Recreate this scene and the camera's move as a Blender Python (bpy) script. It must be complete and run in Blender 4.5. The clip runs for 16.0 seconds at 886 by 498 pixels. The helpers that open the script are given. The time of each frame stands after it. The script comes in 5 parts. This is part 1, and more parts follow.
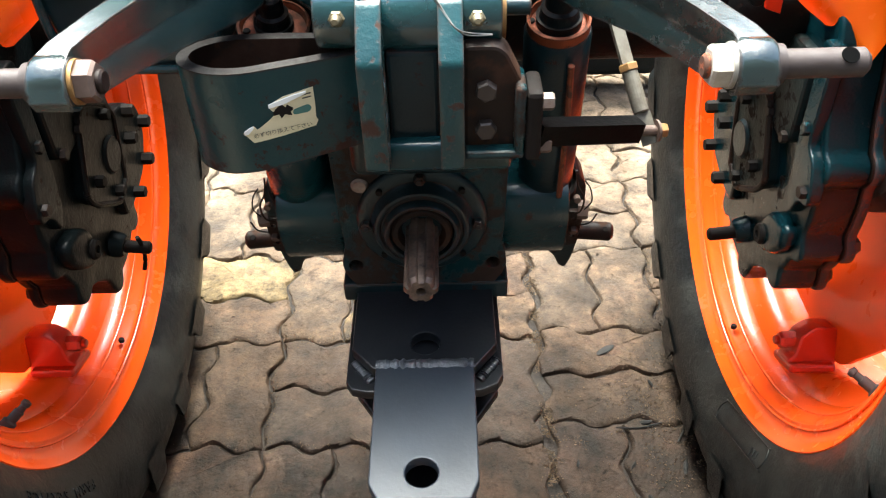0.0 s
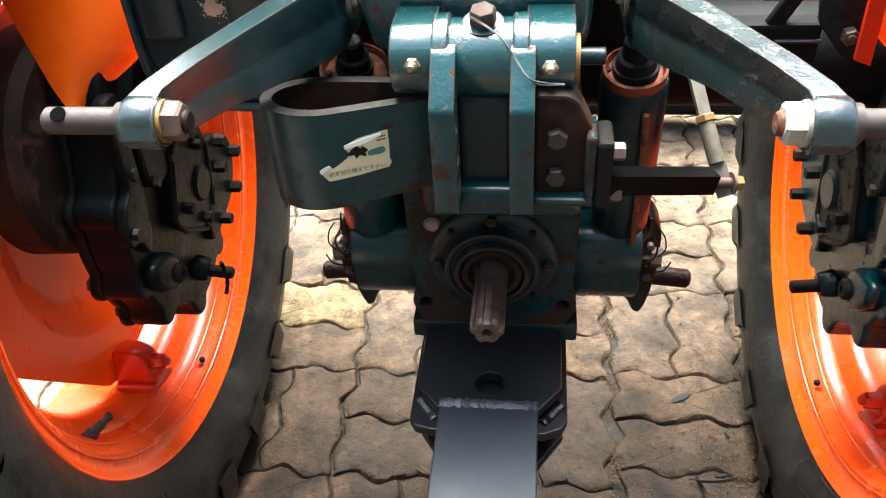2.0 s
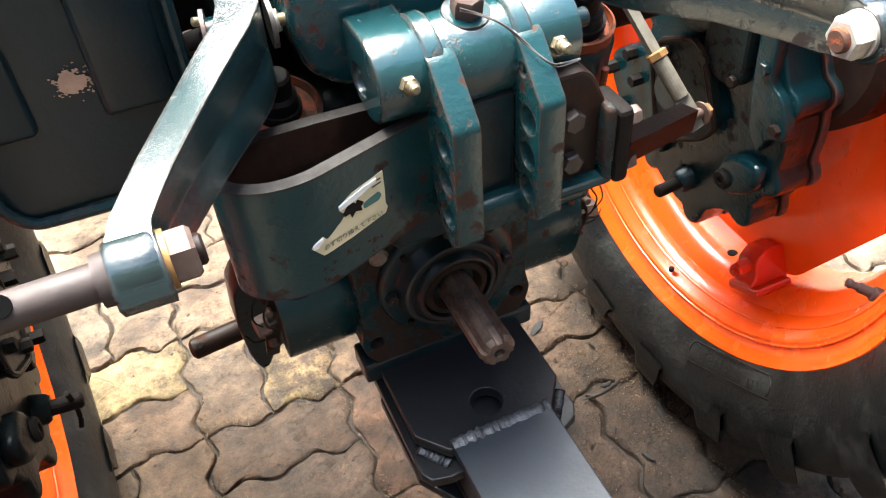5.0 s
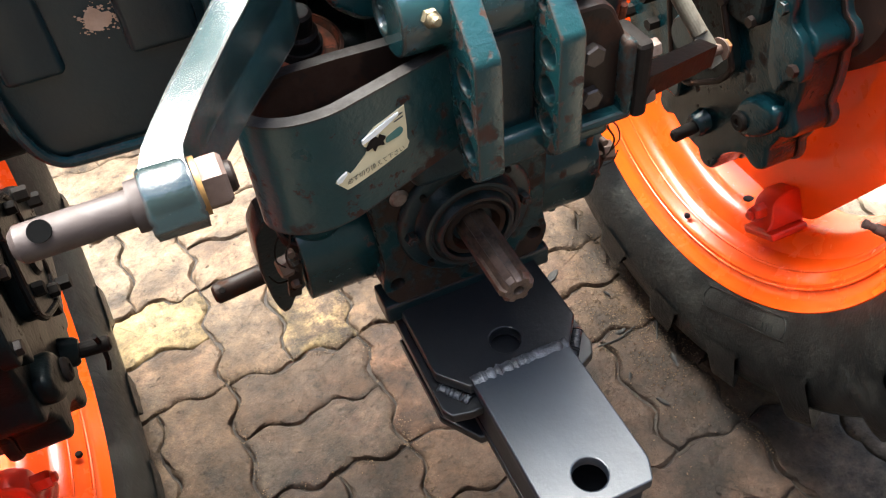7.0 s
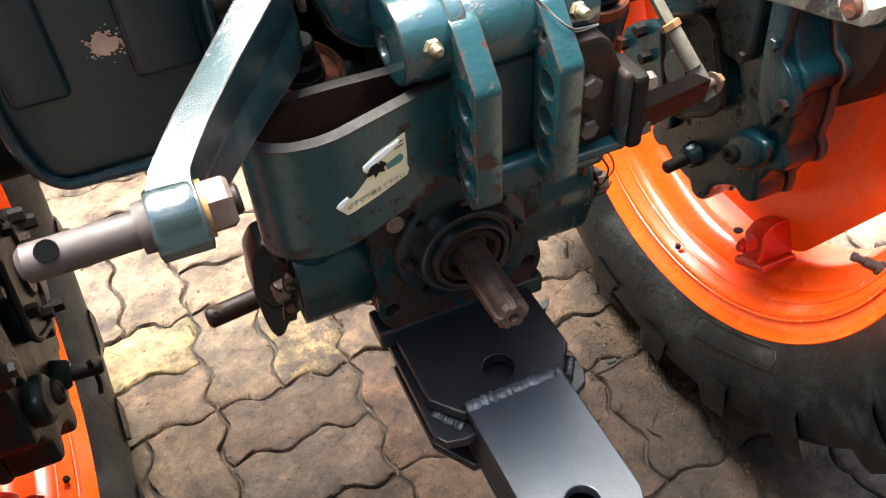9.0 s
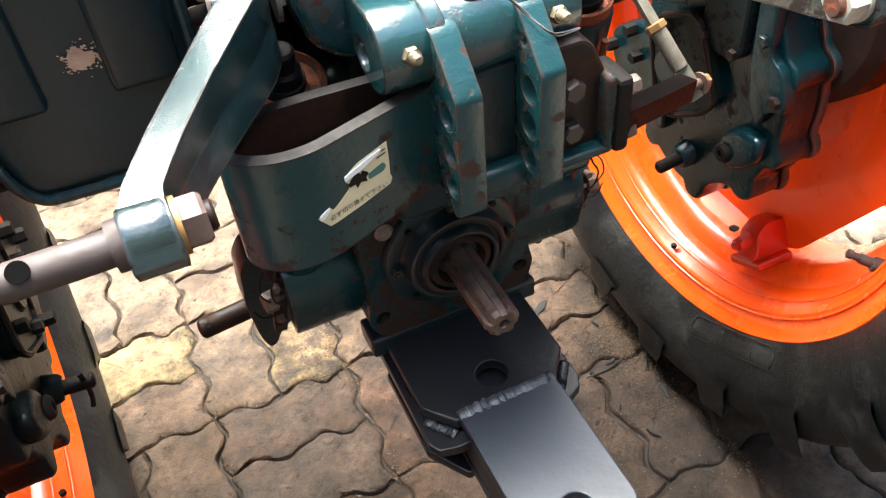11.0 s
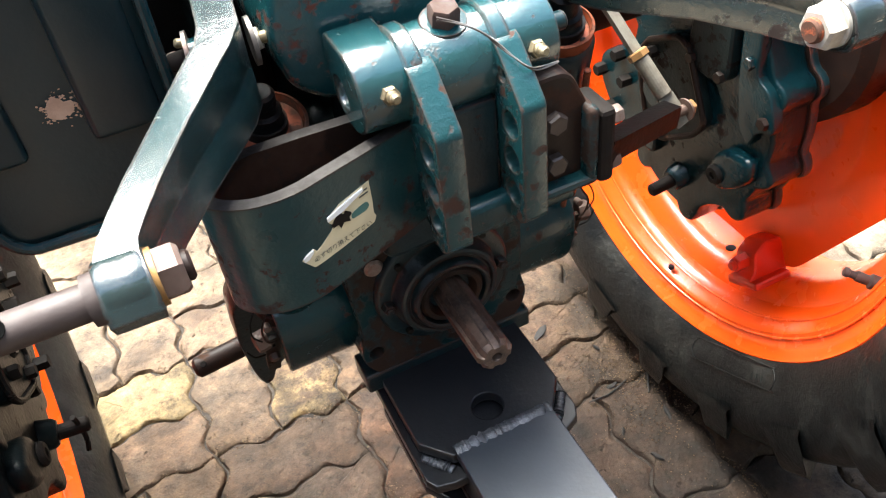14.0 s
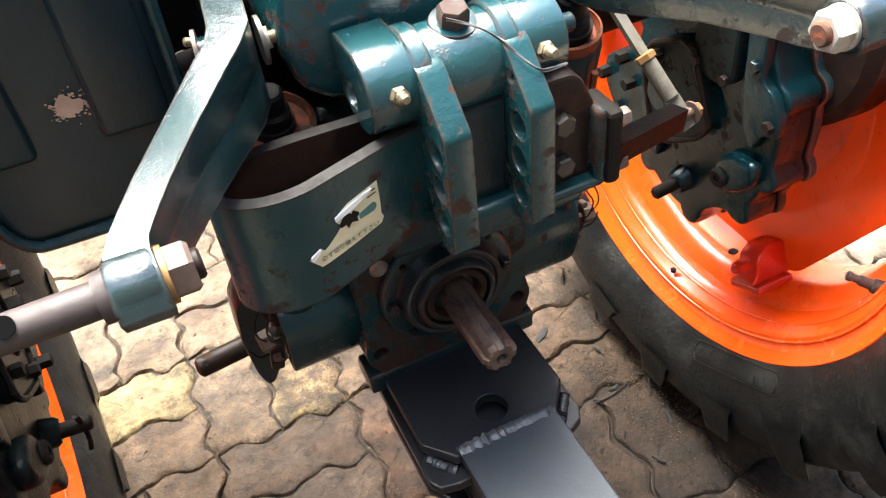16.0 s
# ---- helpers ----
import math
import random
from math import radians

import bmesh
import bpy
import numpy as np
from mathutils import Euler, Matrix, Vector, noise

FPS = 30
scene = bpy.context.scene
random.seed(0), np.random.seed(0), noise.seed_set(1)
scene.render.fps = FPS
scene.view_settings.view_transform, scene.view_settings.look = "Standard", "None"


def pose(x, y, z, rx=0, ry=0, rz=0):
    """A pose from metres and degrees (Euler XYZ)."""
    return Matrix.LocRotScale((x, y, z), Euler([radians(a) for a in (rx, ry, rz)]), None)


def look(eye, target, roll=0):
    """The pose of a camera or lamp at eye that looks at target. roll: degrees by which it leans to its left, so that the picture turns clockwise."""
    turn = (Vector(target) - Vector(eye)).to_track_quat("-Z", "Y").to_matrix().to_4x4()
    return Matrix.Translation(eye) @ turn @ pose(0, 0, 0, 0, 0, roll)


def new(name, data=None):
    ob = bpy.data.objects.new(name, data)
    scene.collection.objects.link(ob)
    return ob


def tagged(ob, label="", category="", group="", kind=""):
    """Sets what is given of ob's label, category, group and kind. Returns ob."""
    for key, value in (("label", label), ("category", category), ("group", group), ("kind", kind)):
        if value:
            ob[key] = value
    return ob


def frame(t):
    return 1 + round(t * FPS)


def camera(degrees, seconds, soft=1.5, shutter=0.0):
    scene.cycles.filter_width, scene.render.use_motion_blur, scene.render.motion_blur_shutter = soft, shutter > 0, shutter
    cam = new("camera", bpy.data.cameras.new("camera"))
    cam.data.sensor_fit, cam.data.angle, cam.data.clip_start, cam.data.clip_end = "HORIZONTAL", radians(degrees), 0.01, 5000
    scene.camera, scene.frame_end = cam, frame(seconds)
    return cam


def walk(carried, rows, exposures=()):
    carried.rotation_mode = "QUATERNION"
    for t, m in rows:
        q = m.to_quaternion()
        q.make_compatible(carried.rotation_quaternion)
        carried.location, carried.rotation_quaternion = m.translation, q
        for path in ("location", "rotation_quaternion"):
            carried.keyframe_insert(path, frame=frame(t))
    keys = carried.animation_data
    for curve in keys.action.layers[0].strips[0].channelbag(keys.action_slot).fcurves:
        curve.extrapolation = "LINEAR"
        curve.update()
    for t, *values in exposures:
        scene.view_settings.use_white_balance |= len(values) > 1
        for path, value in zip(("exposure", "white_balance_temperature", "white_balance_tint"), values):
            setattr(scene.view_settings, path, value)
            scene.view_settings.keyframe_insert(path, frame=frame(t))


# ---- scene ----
cam = camera(56.2, 16.0, soft=1.15)
PATH = [
    (0, (0.0281, -0.6560, 1.1462), (0.0123, 0.6613, -0.0114), -1.8),
    (0.5, (0.0675, -0.6569, 1.1419), (-0.0667, 0.6279, -0.0447), -5.9),
    (1, (0.0667, -0.6648, 1.1383), (-0.1193, 0.6227, -0.0386), -5.7),
    (1.5, (0.0623, -0.6621, 1.1392), (-0.1473, 0.6463, -0.0096), -4.6),
    (2, (0.0439, -0.6534, 1.1585), (-0.1517, 0.6955, 0.0544), -4.0),
    (2.2, (0.0096, -0.6472, 1.1489), (-0.1368, 0.7183, 0.0579), -3.6),
    (2.5, (-0.0675, -0.6174, 1.1506), (-0.0430, 0.7481, 0.0509), -3.1),
    (3, (-0.1351, -0.5630, 1.1454), (0.0789, 0.7621, 0.0158), -3.1),
    (3.5, (-0.1482, -0.4815, 1.1164), (0.2649, 0.7560, -0.0570), -1.9),
    (6, (-0.2114, -0.5095, 1.1620), (0.2350, 0.6569, -0.0693), -5.1),
    (6.5, (-0.2061, -0.5130, 1.1489), (0.2105, 0.6332, -0.1123), -5.5),
    (7, (-0.2061, -0.5095, 1.1410), (0.2008, 0.6297, -0.1280), -6.0),
    (7.5, (-0.2008, -0.5148, 1.1410), (0.2166, 0.6253, -0.1254), -6.0),
    (8, (-0.2017, -0.5130, 1.1471), (0.2377, 0.6385, -0.1009), -5.2),
    (8.5, (-0.2096, -0.5113, 1.1445), (0.2359, 0.6525, -0.0895), -4.6),
    (9, (-0.2140, -0.5122, 1.1445), (0.2350, 0.6569, -0.0842), -4.3),
    (11.5, (-0.1973, -0.5078, 1.1436), (0.2464, 0.6656, -0.0816), -6.1),
    (12, (-0.1938, -0.5060, 1.1454), (0.2508, 0.6788, -0.0693), -6.8),
    (12.5, (-0.1850, -0.5052, 1.1454), (0.2596, 0.6832, -0.0658), -7.9),
    (13, (-0.1842, -0.5052, 1.1471), (0.2605, 0.6876, -0.0596), -8.2),
    (13.5, (-0.1824, -0.5052, 1.1480), (0.2675, 0.6946, -0.0500), -7.8),
    (14, (-0.1850, -0.5060, 1.1471), (0.2692, 0.6963, -0.0456), -7.5),
    (14.5, (-0.1912, -0.5060, 1.1489), (0.2649, 0.6981, -0.0421), -7.2),
    (15, (-0.1929, -0.5069, 1.1480), (0.2596, 0.7016, -0.0403), -6.9),
    (15.5, (-0.1929, -0.5052, 1.1454), (0.2613, 0.7016, -0.0439), -6.9),
    (16, (-0.1903, -0.5043, 1.1471), (0.2675, 0.6998, -0.0430), -7.0),
]
walk(cam, [(t, look(eye, target, roll)) for t, eye, target, roll in PATH], [(0, 2.90, 6180, 1), (2, 2.90, 6180, 2), (3.5, 2.97, 6260, 5), (6, 3.02, 6260, 5), (16, 3.06, 6260, 5)])

# ---- light ----
world = bpy.data.worlds.new("world")
scene.world = world
world.use_nodes = True
wn = world.node_tree.nodes
sky = wn.new("ShaderNodeTexSky")
sky.sky_type = "NISHITA"
sky.sun_disc = False
sky.sun_elevation, sky.sun_rotation = radians(66.8), radians(-13.5)
sky.air_density, sky.dust_density, sky.ozone_density = 0.8, 6.0, 1.0
world.node_tree.links.new(sky.outputs["Color"], wn["Background"].inputs["Color"])
wn["Background"].inputs["Strength"].default_value = 0.13
sun = new("sun", bpy.data.lights.new("sun", "SUN"))
sun.data.energy, sun.data.angle, sun.data.color = 3.6, radians(50), (1.0, 0.97, 0.92)
sun.matrix_world = look((-0.30, 1.25, 3.0), (0, 0, 0))


# ---- materials ----
class Nodes:
    """A small wrapper to write node materials in a few lines."""

    def __init__(self, name):
        self.m = bpy.data.materials.new(name)
        self.m.use_nodes = True
        self.t = self.m.node_tree
        self.b = self.t.nodes["Principled BSDF"]
        self.co = self.t.nodes.new("ShaderNodeTexCoord").outputs["Object"]

    def link(self, a, b):
        self.t.links.new(a, b)

    def noise(self, scale, detail=4.0, rough=0.55, co=None):
        n = self.t.nodes.new("ShaderNodeTexNoise")
        n.inputs["Scale"].default_value, n.inputs["Detail"].default_value, n.inputs["Roughness"].default_value = scale, detail, rough
        self.link(co or self.co, n.inputs["Vector"])
        return n.outputs["Fac"]

    def ramp(self, fac, stops):
        r = self.t.nodes.new("ShaderNodeValToRGB")
        while len(r.color_ramp.elements) < len(stops):
            r.color_ramp.elements.new(0.5)
        for e, (p, c) in zip(r.color_ramp.elements, stops):
            e.position, e.color = p, (c, c, c, 1) if not isinstance(c, tuple) else (*c, 1)
        self.link(fac, r.inputs["Fac"])
        return r.outputs["Color"]

    def mix(self, fac, a, b, kind="MIX"):
        n = self.t.nodes.new("ShaderNodeMix")
        n.data_type, n.blend_type = "RGBA", kind
        for k, v in ((0, fac), (6, a), (7, b)):
            if isinstance(v, (int, float)):
                n.inputs[k].default_value = v
            elif isinstance(v, tuple):
                n.inputs[k].default_value = (*v, 1)
            else:
                self.link(v, n.inputs[k])
        return n.outputs[2]

    def math(self, op, a, b=0.0):
        n = self.t.nodes.new("ShaderNodeMath")
        n.operation = op
        for k, v in ((0, a), (1, b)):
            if isinstance(v, (int, float)):
                n.inputs[k].default_value = v
            else:
                self.link(v, n.inputs[k])
        return n.outputs[0]

    def bump(self, height, strength, distance):
        n = self.t.nodes.new("ShaderNodeBump")
        n.inputs["Strength"].default_value, n.inputs["Distance"].default_value = strength, distance
        self.link(height, n.inputs["Height"])
        self.link(n.outputs["Normal"], self.b.inputs["Normal"])

    def put(self, **kw):
        for k, v in kw.items():
            sock = self.b.inputs[k.replace("_", " ")]
            if isinstance(v, (int, float)):
                sock.default_value = v
            elif isinstance(v, tuple):
                sock.default_value = (*v, 1)
            else:
                self.link(v, sock)
        return self.m


def paint(name, colour, other, rough=0.3, wear=0.62, worn=(0.10, 0.035, 0.018), coarse=14, bump=0.09, edge=True, grime=0.12, gloss=0.5, coat=0.0, cast=0.8, coat_rough=0.10):
    """Old glossy paint on cast iron: two tones, dull dirt, rust spots and rubbed edges."""
    n = Nodes(name)
    tone = n.mix(n.ramp(n.noise(9), [(0.35, 0.0), (0.65, 1.0)]), colour, other)
    spots = n.ramp(n.noise(coarse * 3, 6, 0.7), [(wear, 0.0), (wear + 0.05, 1.0)])
    patches = n.ramp(n.noise(coarse, 5, 0.65), [(wear + 0.02, 0.0), (wear + 0.08, 1.0)])
    mask = n.math("MAXIMUM", spots, patches)
    if edge:
        bev = n.t.nodes.new("ShaderNodeBevel")
        bev.samples = 4
        bev.inputs["Radius"].default_value = 0.0038
        geo = n.t.nodes.new("ShaderNodeNewGeometry")
        dot = n.t.nodes.new("ShaderNodeVectorMath")
        dot.operation = "DOT_PRODUCT"
        n.link(bev.outputs["Normal"], dot.inputs[0])
        n.link(geo.outputs["Normal"], dot.inputs[1])
        rub = n.math("ADD", n.math("SUBTRACT", 1.0, dot.outputs["Value"]), n.math("MULTIPLY", n.math("SUBTRACT", n.noise(90, 5, 0.7), 0.5), 0.16))
        mask = n.math("MAXIMUM", mask, n.ramp(rub, [(0.045, 0.0), (0.085, 1.0)]))
    rust = n.mix(n.noise(120, 3), worn, tuple(min(1, c * 1.7 + 0.004) for c in worn))
    dust = n.ramp(n.noise(35, 5, 0.7), [(0.5, 0.0), (0.85, grime)])
    col = n.mix(dust, n.mix(mask, tone, rust), (0.16, 0.13, 0.10))
    r = n.mix(mask, n.mix(n.noise(25, 4), (rough, rough, rough), (rough + 0.09,) * 3), (0.75, 0.75, 0.75))
    lumps = n.math("ADD", n.math("MULTIPLY", n.noise(24, 3), cast), n.math("SUBTRACT", n.noise(70, 4, 0.6), n.math("MULTIPLY", mask, 0.6)))
    n.bump(n.math("ADD", n.math("MULTIPLY", n.noise(330, 3), 0.40), lumps), bump, 0.004)
    shine = n.math("SUBTRACT", 1.0, n.math("MULTIPLY", mask, 0.75))
    return n.put(Base_Color=col, Roughness=r, Specular_IOR_Level=n.math("MULTIPLY", shine, gloss), Coat_Weight=n.math("MULTIPLY", shine, coat), Coat_Roughness=coat_rough)


def metal(name, a, b, rough=0.45, metallic=0.8, scale=60, bump=0.2, gloss=0.5):
    n = Nodes(name)
    f = n.ramp(n.noise(scale, 6, 0.7), [(0.38, 0.0), (0.62, 1.0)])
    g = n.ramp(n.noise(scale * 0.2, 4), [(0.4, 0.0), (0.65, 1.0)])
    n.bump(n.noise(scale * 4, 4), bump, 0.001)
    return n.put(Base_Color=n.mix(n.math("MULTIPLY", n.math("ADD", f, g), 0.5), a, b), Metallic=metallic, Specular_IOR_Level=gloss, Roughness=n.mix(f, (rough,) * 3, (min(1, rough + 0.25),) * 3))


TEAL = paint("teal_paint", (0.0036, 0.031, 0.036), (0.0025, 0.019, 0.024), rough=0.18, wear=0.65, worn=(0.030, 0.014, 0.010), bump=0.20, grime=0.02, gloss=0.3, coat=0.1)
TEAL_WORN = paint("worn_teal_paint", (0.0064, 0.0345, 0.0370), (0.005, 0.0235, 0.0265), rough=0.24, wear=0.575, worn=(0.026, 0.012, 0.009), coarse=18, bump=0.15, grime=0.05, gloss=0.26, cast=0.3)
TEAL_ARM = paint("rubbed_teal_paint", (0.0068, 0.0430, 0.0455), (0.0052, 0.028, 0.0315), rough=0.20, wear=0.625, worn=(0.030, 0.015, 0.010), coarse=20, bump=0.17, grime=0.02, gloss=0.7, coat=0.6)
ARM = paint("dull_rubbed_arm_paint", (0.0060, 0.027, 0.029), (0.0070, 0.018, 0.019), rough=0.20, wear=0.70, worn=(0.020, 0.013, 0.010), coarse=17, bump=0.16, grime=0.03, gloss=1.0, coat=1.0, coat_rough=0.26)
TEAL_DARK = paint("oily_dark_teal_paint", (0.005, 0.019, 0.023), (0.004, 0.011, 0.014), rough=0.28, wear=0.62, worn=(0.030, 0.014, 0.010), bump=0.2, grime=0.04, gloss=0.3)
RUSTY = paint("rusty_brown_iron", (0.0095, 0.0058, 0.0046), (0.0160, 0.0088, 0.0066), rough=0.45, wear=0.56, worn=(0.028, 0.014, 0.009), edge=False, grime=0.03, gloss=0.16)
# rubbed satin steel; the sky's blue reflection is tinted into its base
SATIN = paint("worn_sky_tinted_satin_steel", (0.0082, 0.0118, 0.0172), (0.0145, 0.0200, 0.0285), rough=0.34, wear=0.69, worn=(0.045, 0.052, 0.060), bump=0.07, edge=False, grime=0.02, gloss=0.42, cast=0.3)
FRECKLED = paint("freckled_teal_paint", (0.0078, 0.0520, 0.0565), (0.006, 0.037, 0.0415), rough=0.18, wear=0.570, worn=(0.070, 0.020, 0.012), coarse=26, bump=0.18, grime=0.02, gloss=0.6, coat=0.2)
PANEL = paint("sooty_navy_panel_paint", (0.0055, 0.0190, 0.0235), (0.0090, 0.0165, 0.0188), rough=0.28, wear=0.70, worn=(0.04, 0.025, 0.018), bump=0.08, grime=0.01, gloss=0.36, cast=0.2)
RUST_TEAL = paint("rusting_teal_paint", (0.004, 0.028, 0.032), (0.003, 0.019, 0.023), rough=0.22, wear=0.485, worn=(0.020, 0.0120, 0.0090), coarse=9, bump=0.2, grime=0.03, gloss=0.25)
BLACK = paint("fresh_black_paint", (0.006, 0.0068, 0.0085), (0.010, 0.0112, 0.0132), rough=0.28, wear=0.78, worn=(0.03, 0.031, 0.034), bump=0.12, edge=False, grime=0.03, gloss=0.3, cast=0.4)
ORANGE = paint("orange_wheel_paint", (0.88, 0.080, 0.003), (0.84, 0.070, 0.003), rough=0.24, wear=0.82, worn=(0.35, 0.04, 0.01), bump=0.03, edge=False, grime=0.0, gloss=0.22, cast=0.3)
ORANGE_RIM = paint("glossy_orange_rim_paint", (0.87, 0.084, 0.003), (0.84, 0.075, 0.003), rough=0.22, wear=0.82, worn=(0.35, 0.04, 0.01), bump=0.03, edge=False, grime=0.0, gloss=0.45, coat=0.15, cast=0.3)
ORANGE_DEEP = paint("red_orange_paint", (0.62, 0.024, 0.003), (0.52, 0.018, 0.003), rough=0.25, wear=0.80, worn=(0.25, 0.03, 0.01), bump=0.12, edge=False, grime=0.0, gloss=0.5)
# orange pushed towards yellow, with the overexposed light put into the colour
FENDER = paint("overlit_orange_fender_paint", (0.91, 0.185, 0.006), (0.89, 0.165, 0.006), rough=0.22, wear=0.88, bump=0.02, edge=False, grime=0.0, gloss=0.4)
COLLAR = paint("orange_rusted_steel", (0.26, 0.060, 0.022), (0.15, 0.040, 0.020), rough=0.5, wear=0.54, worn=(0.05, 0.026, 0.018), gloss=0.2, grime=0.02)
EDGE_GREY = metal("rubbed_grey_edge", (0.028, 0.0255, 0.0240), (0.0135, 0.0105, 0.0090), 0.5, 0.2, 90, gloss=0.2)
WIRE = metal("twisted_steel_wire", (0.16, 0.15, 0.14), (0.06, 0.045, 0.035), 0.4, 0.6)
STEEL = metal("dull_steel", (0.30, 0.27, 0.25), (0.17, 0.10, 0.075), 0.42)
PIN = metal("brown_oxidised_steel", (0.024, 0.0155, 0.0130), (0.040, 0.0275, 0.0240), 0.5, 0.15)
NUT = metal("rusted_nut_steel", (0.050, 0.027, 0.019), (0.105, 0.068, 0.052), 0.45, 0.2, 90)
NUT_PALE = metal("galvanised_steel", (0.44, 0.42, 0.37), (0.28, 0.24, 0.19), 0.42, 0.4)
BRASS = metal("yellow_zinc_steel", (0.30, 0.165, 0.055), (0.17, 0.085, 0.035), 0.45, 0.5)
SHAFT = metal("worn_splined_steel", (0.026, 0.019, 0.016), (0.19, 0.130, 0.095), 0.34, 0.6, 120)
SHINY = metal("yellowed_zinc", (0.30, 0.245, 0.150), (0.14, 0.105, 0.060), 0.3, 0.7, 120)
OLIVE = metal("cream_painted_steel", (0.155, 0.140, 0.108), (0.075, 0.062, 0.045), 0.5, 0.1, 90)
WELD = metal("painted_weld", (0.012, 0.0135, 0.016), (0.105, 0.112, 0.125), 0.34, 0.4, 140, 0.5)
# black without sheen, the dark inside of a hole given as colour
HOLE = Nodes("dark_hole").put(Base_Color=(0.003, 0.003, 0.003), Roughness=0.95, Specular_IOR_Level=0.0)
# near-black paint; on the left final drive it carries that side's shade
NEAR_BLACK = paint("near_black_paint", (0.0042, 0.0078, 0.0090), (0.0036, 0.0045, 0.0048), rough=0.30, wear=0.62, worn=(0.016, 0.009, 0.007), bump=0.26, grime=0.02, gloss=0.08)
LEVER_BLACK = paint("black_enamel", (0.0010, 0.0010, 0.0011), (0.0022, 0.0020, 0.0019), rough=0.40, wear=0.74, worn=(0.012, 0.009, 0.007), bump=0.18, edge=False, grime=0.01, gloss=0.05, cast=0.3)
AXLE_BLACK = paint("matt_grimy_black_paint", (0.0045, 0.0052, 0.0056), (0.0070, 0.0066, 0.0062), rough=0.55, wear=0.60, worn=(0.016, 0.010, 0.008), bump=0.2, edge=False, grime=0.02, gloss=0.10, cast=0.2)
BOLT_DARK = metal("oily_bolt_iron", (0.022, 0.016, 0.014), (0.046, 0.034, 0.028), 0.36, 0.3, 90)
RUST_ARM = paint("rust_streaked_arm_paint", (0.0070, 0.0200, 0.0195), (0.0100, 0.0150, 0.0140), rough=0.22, wear=0.585, worn=(0.019, 0.012, 0.010), coarse=13, bump=0.22, grime=0.03, gloss=0.8, coat=0.6)
RUST_BOLT = metal("matt_rusted_iron", (0.030, 0.0155, 0.0110), (0.055, 0.030, 0.021), 0.75, 0.0, 90)
BRACKET = paint("chipped_bracket_paint", (0.0068, 0.0410, 0.0435), (0.0052, 0.027, 0.0305), rough=0.20, wear=0.565, worn=(0.034, 0.017, 0.012), coarse=22, bump=0.20, grime=0.03, gloss=0.38, coat=0.12)
DARK = metal("grimy_black_iron", (0.0045, 0.0040, 0.0036), (0.013, 0.0095, 0.0078), 0.6, 0.0, gloss=0.12)


def rubber():
    n = Nodes("weathered_tyre_rubber")
    dust = n.ramp(n.noise(7, 8, 0.74), [(0.47, 0.0), (0.60, 0.75)])
    fine = n.ramp(n.noise(120, 5, 0.8), [(0.56, 0.0), (0.72, 0.5)])
    mud = n.ramp(n.noise(26, 7, 0.82), [(0.58, 0.0), (0.70, 0.75)])
    col = n.mix(n.math("MAXIMUM", dust, fine), (0.0042, 0.0052, 0.0056), (0.0270, 0.0278, 0.0245))
    col = n.mix(n.math("MULTIPLY", mud, dust), col, (0.075, 0.062, 0.043))
    n.bump(n.math("ADD", n.noise(14, 8, 0.72), n.math("MULTIPLY", n.noise(230, 4, 0.7), 0.2)), 0.6, 0.006)
    return n.put(Base_Color=col, Roughness=n.mix(dust, (0.32,) * 3, (0.60,) * 3), Specular_IOR_Level=0.26)


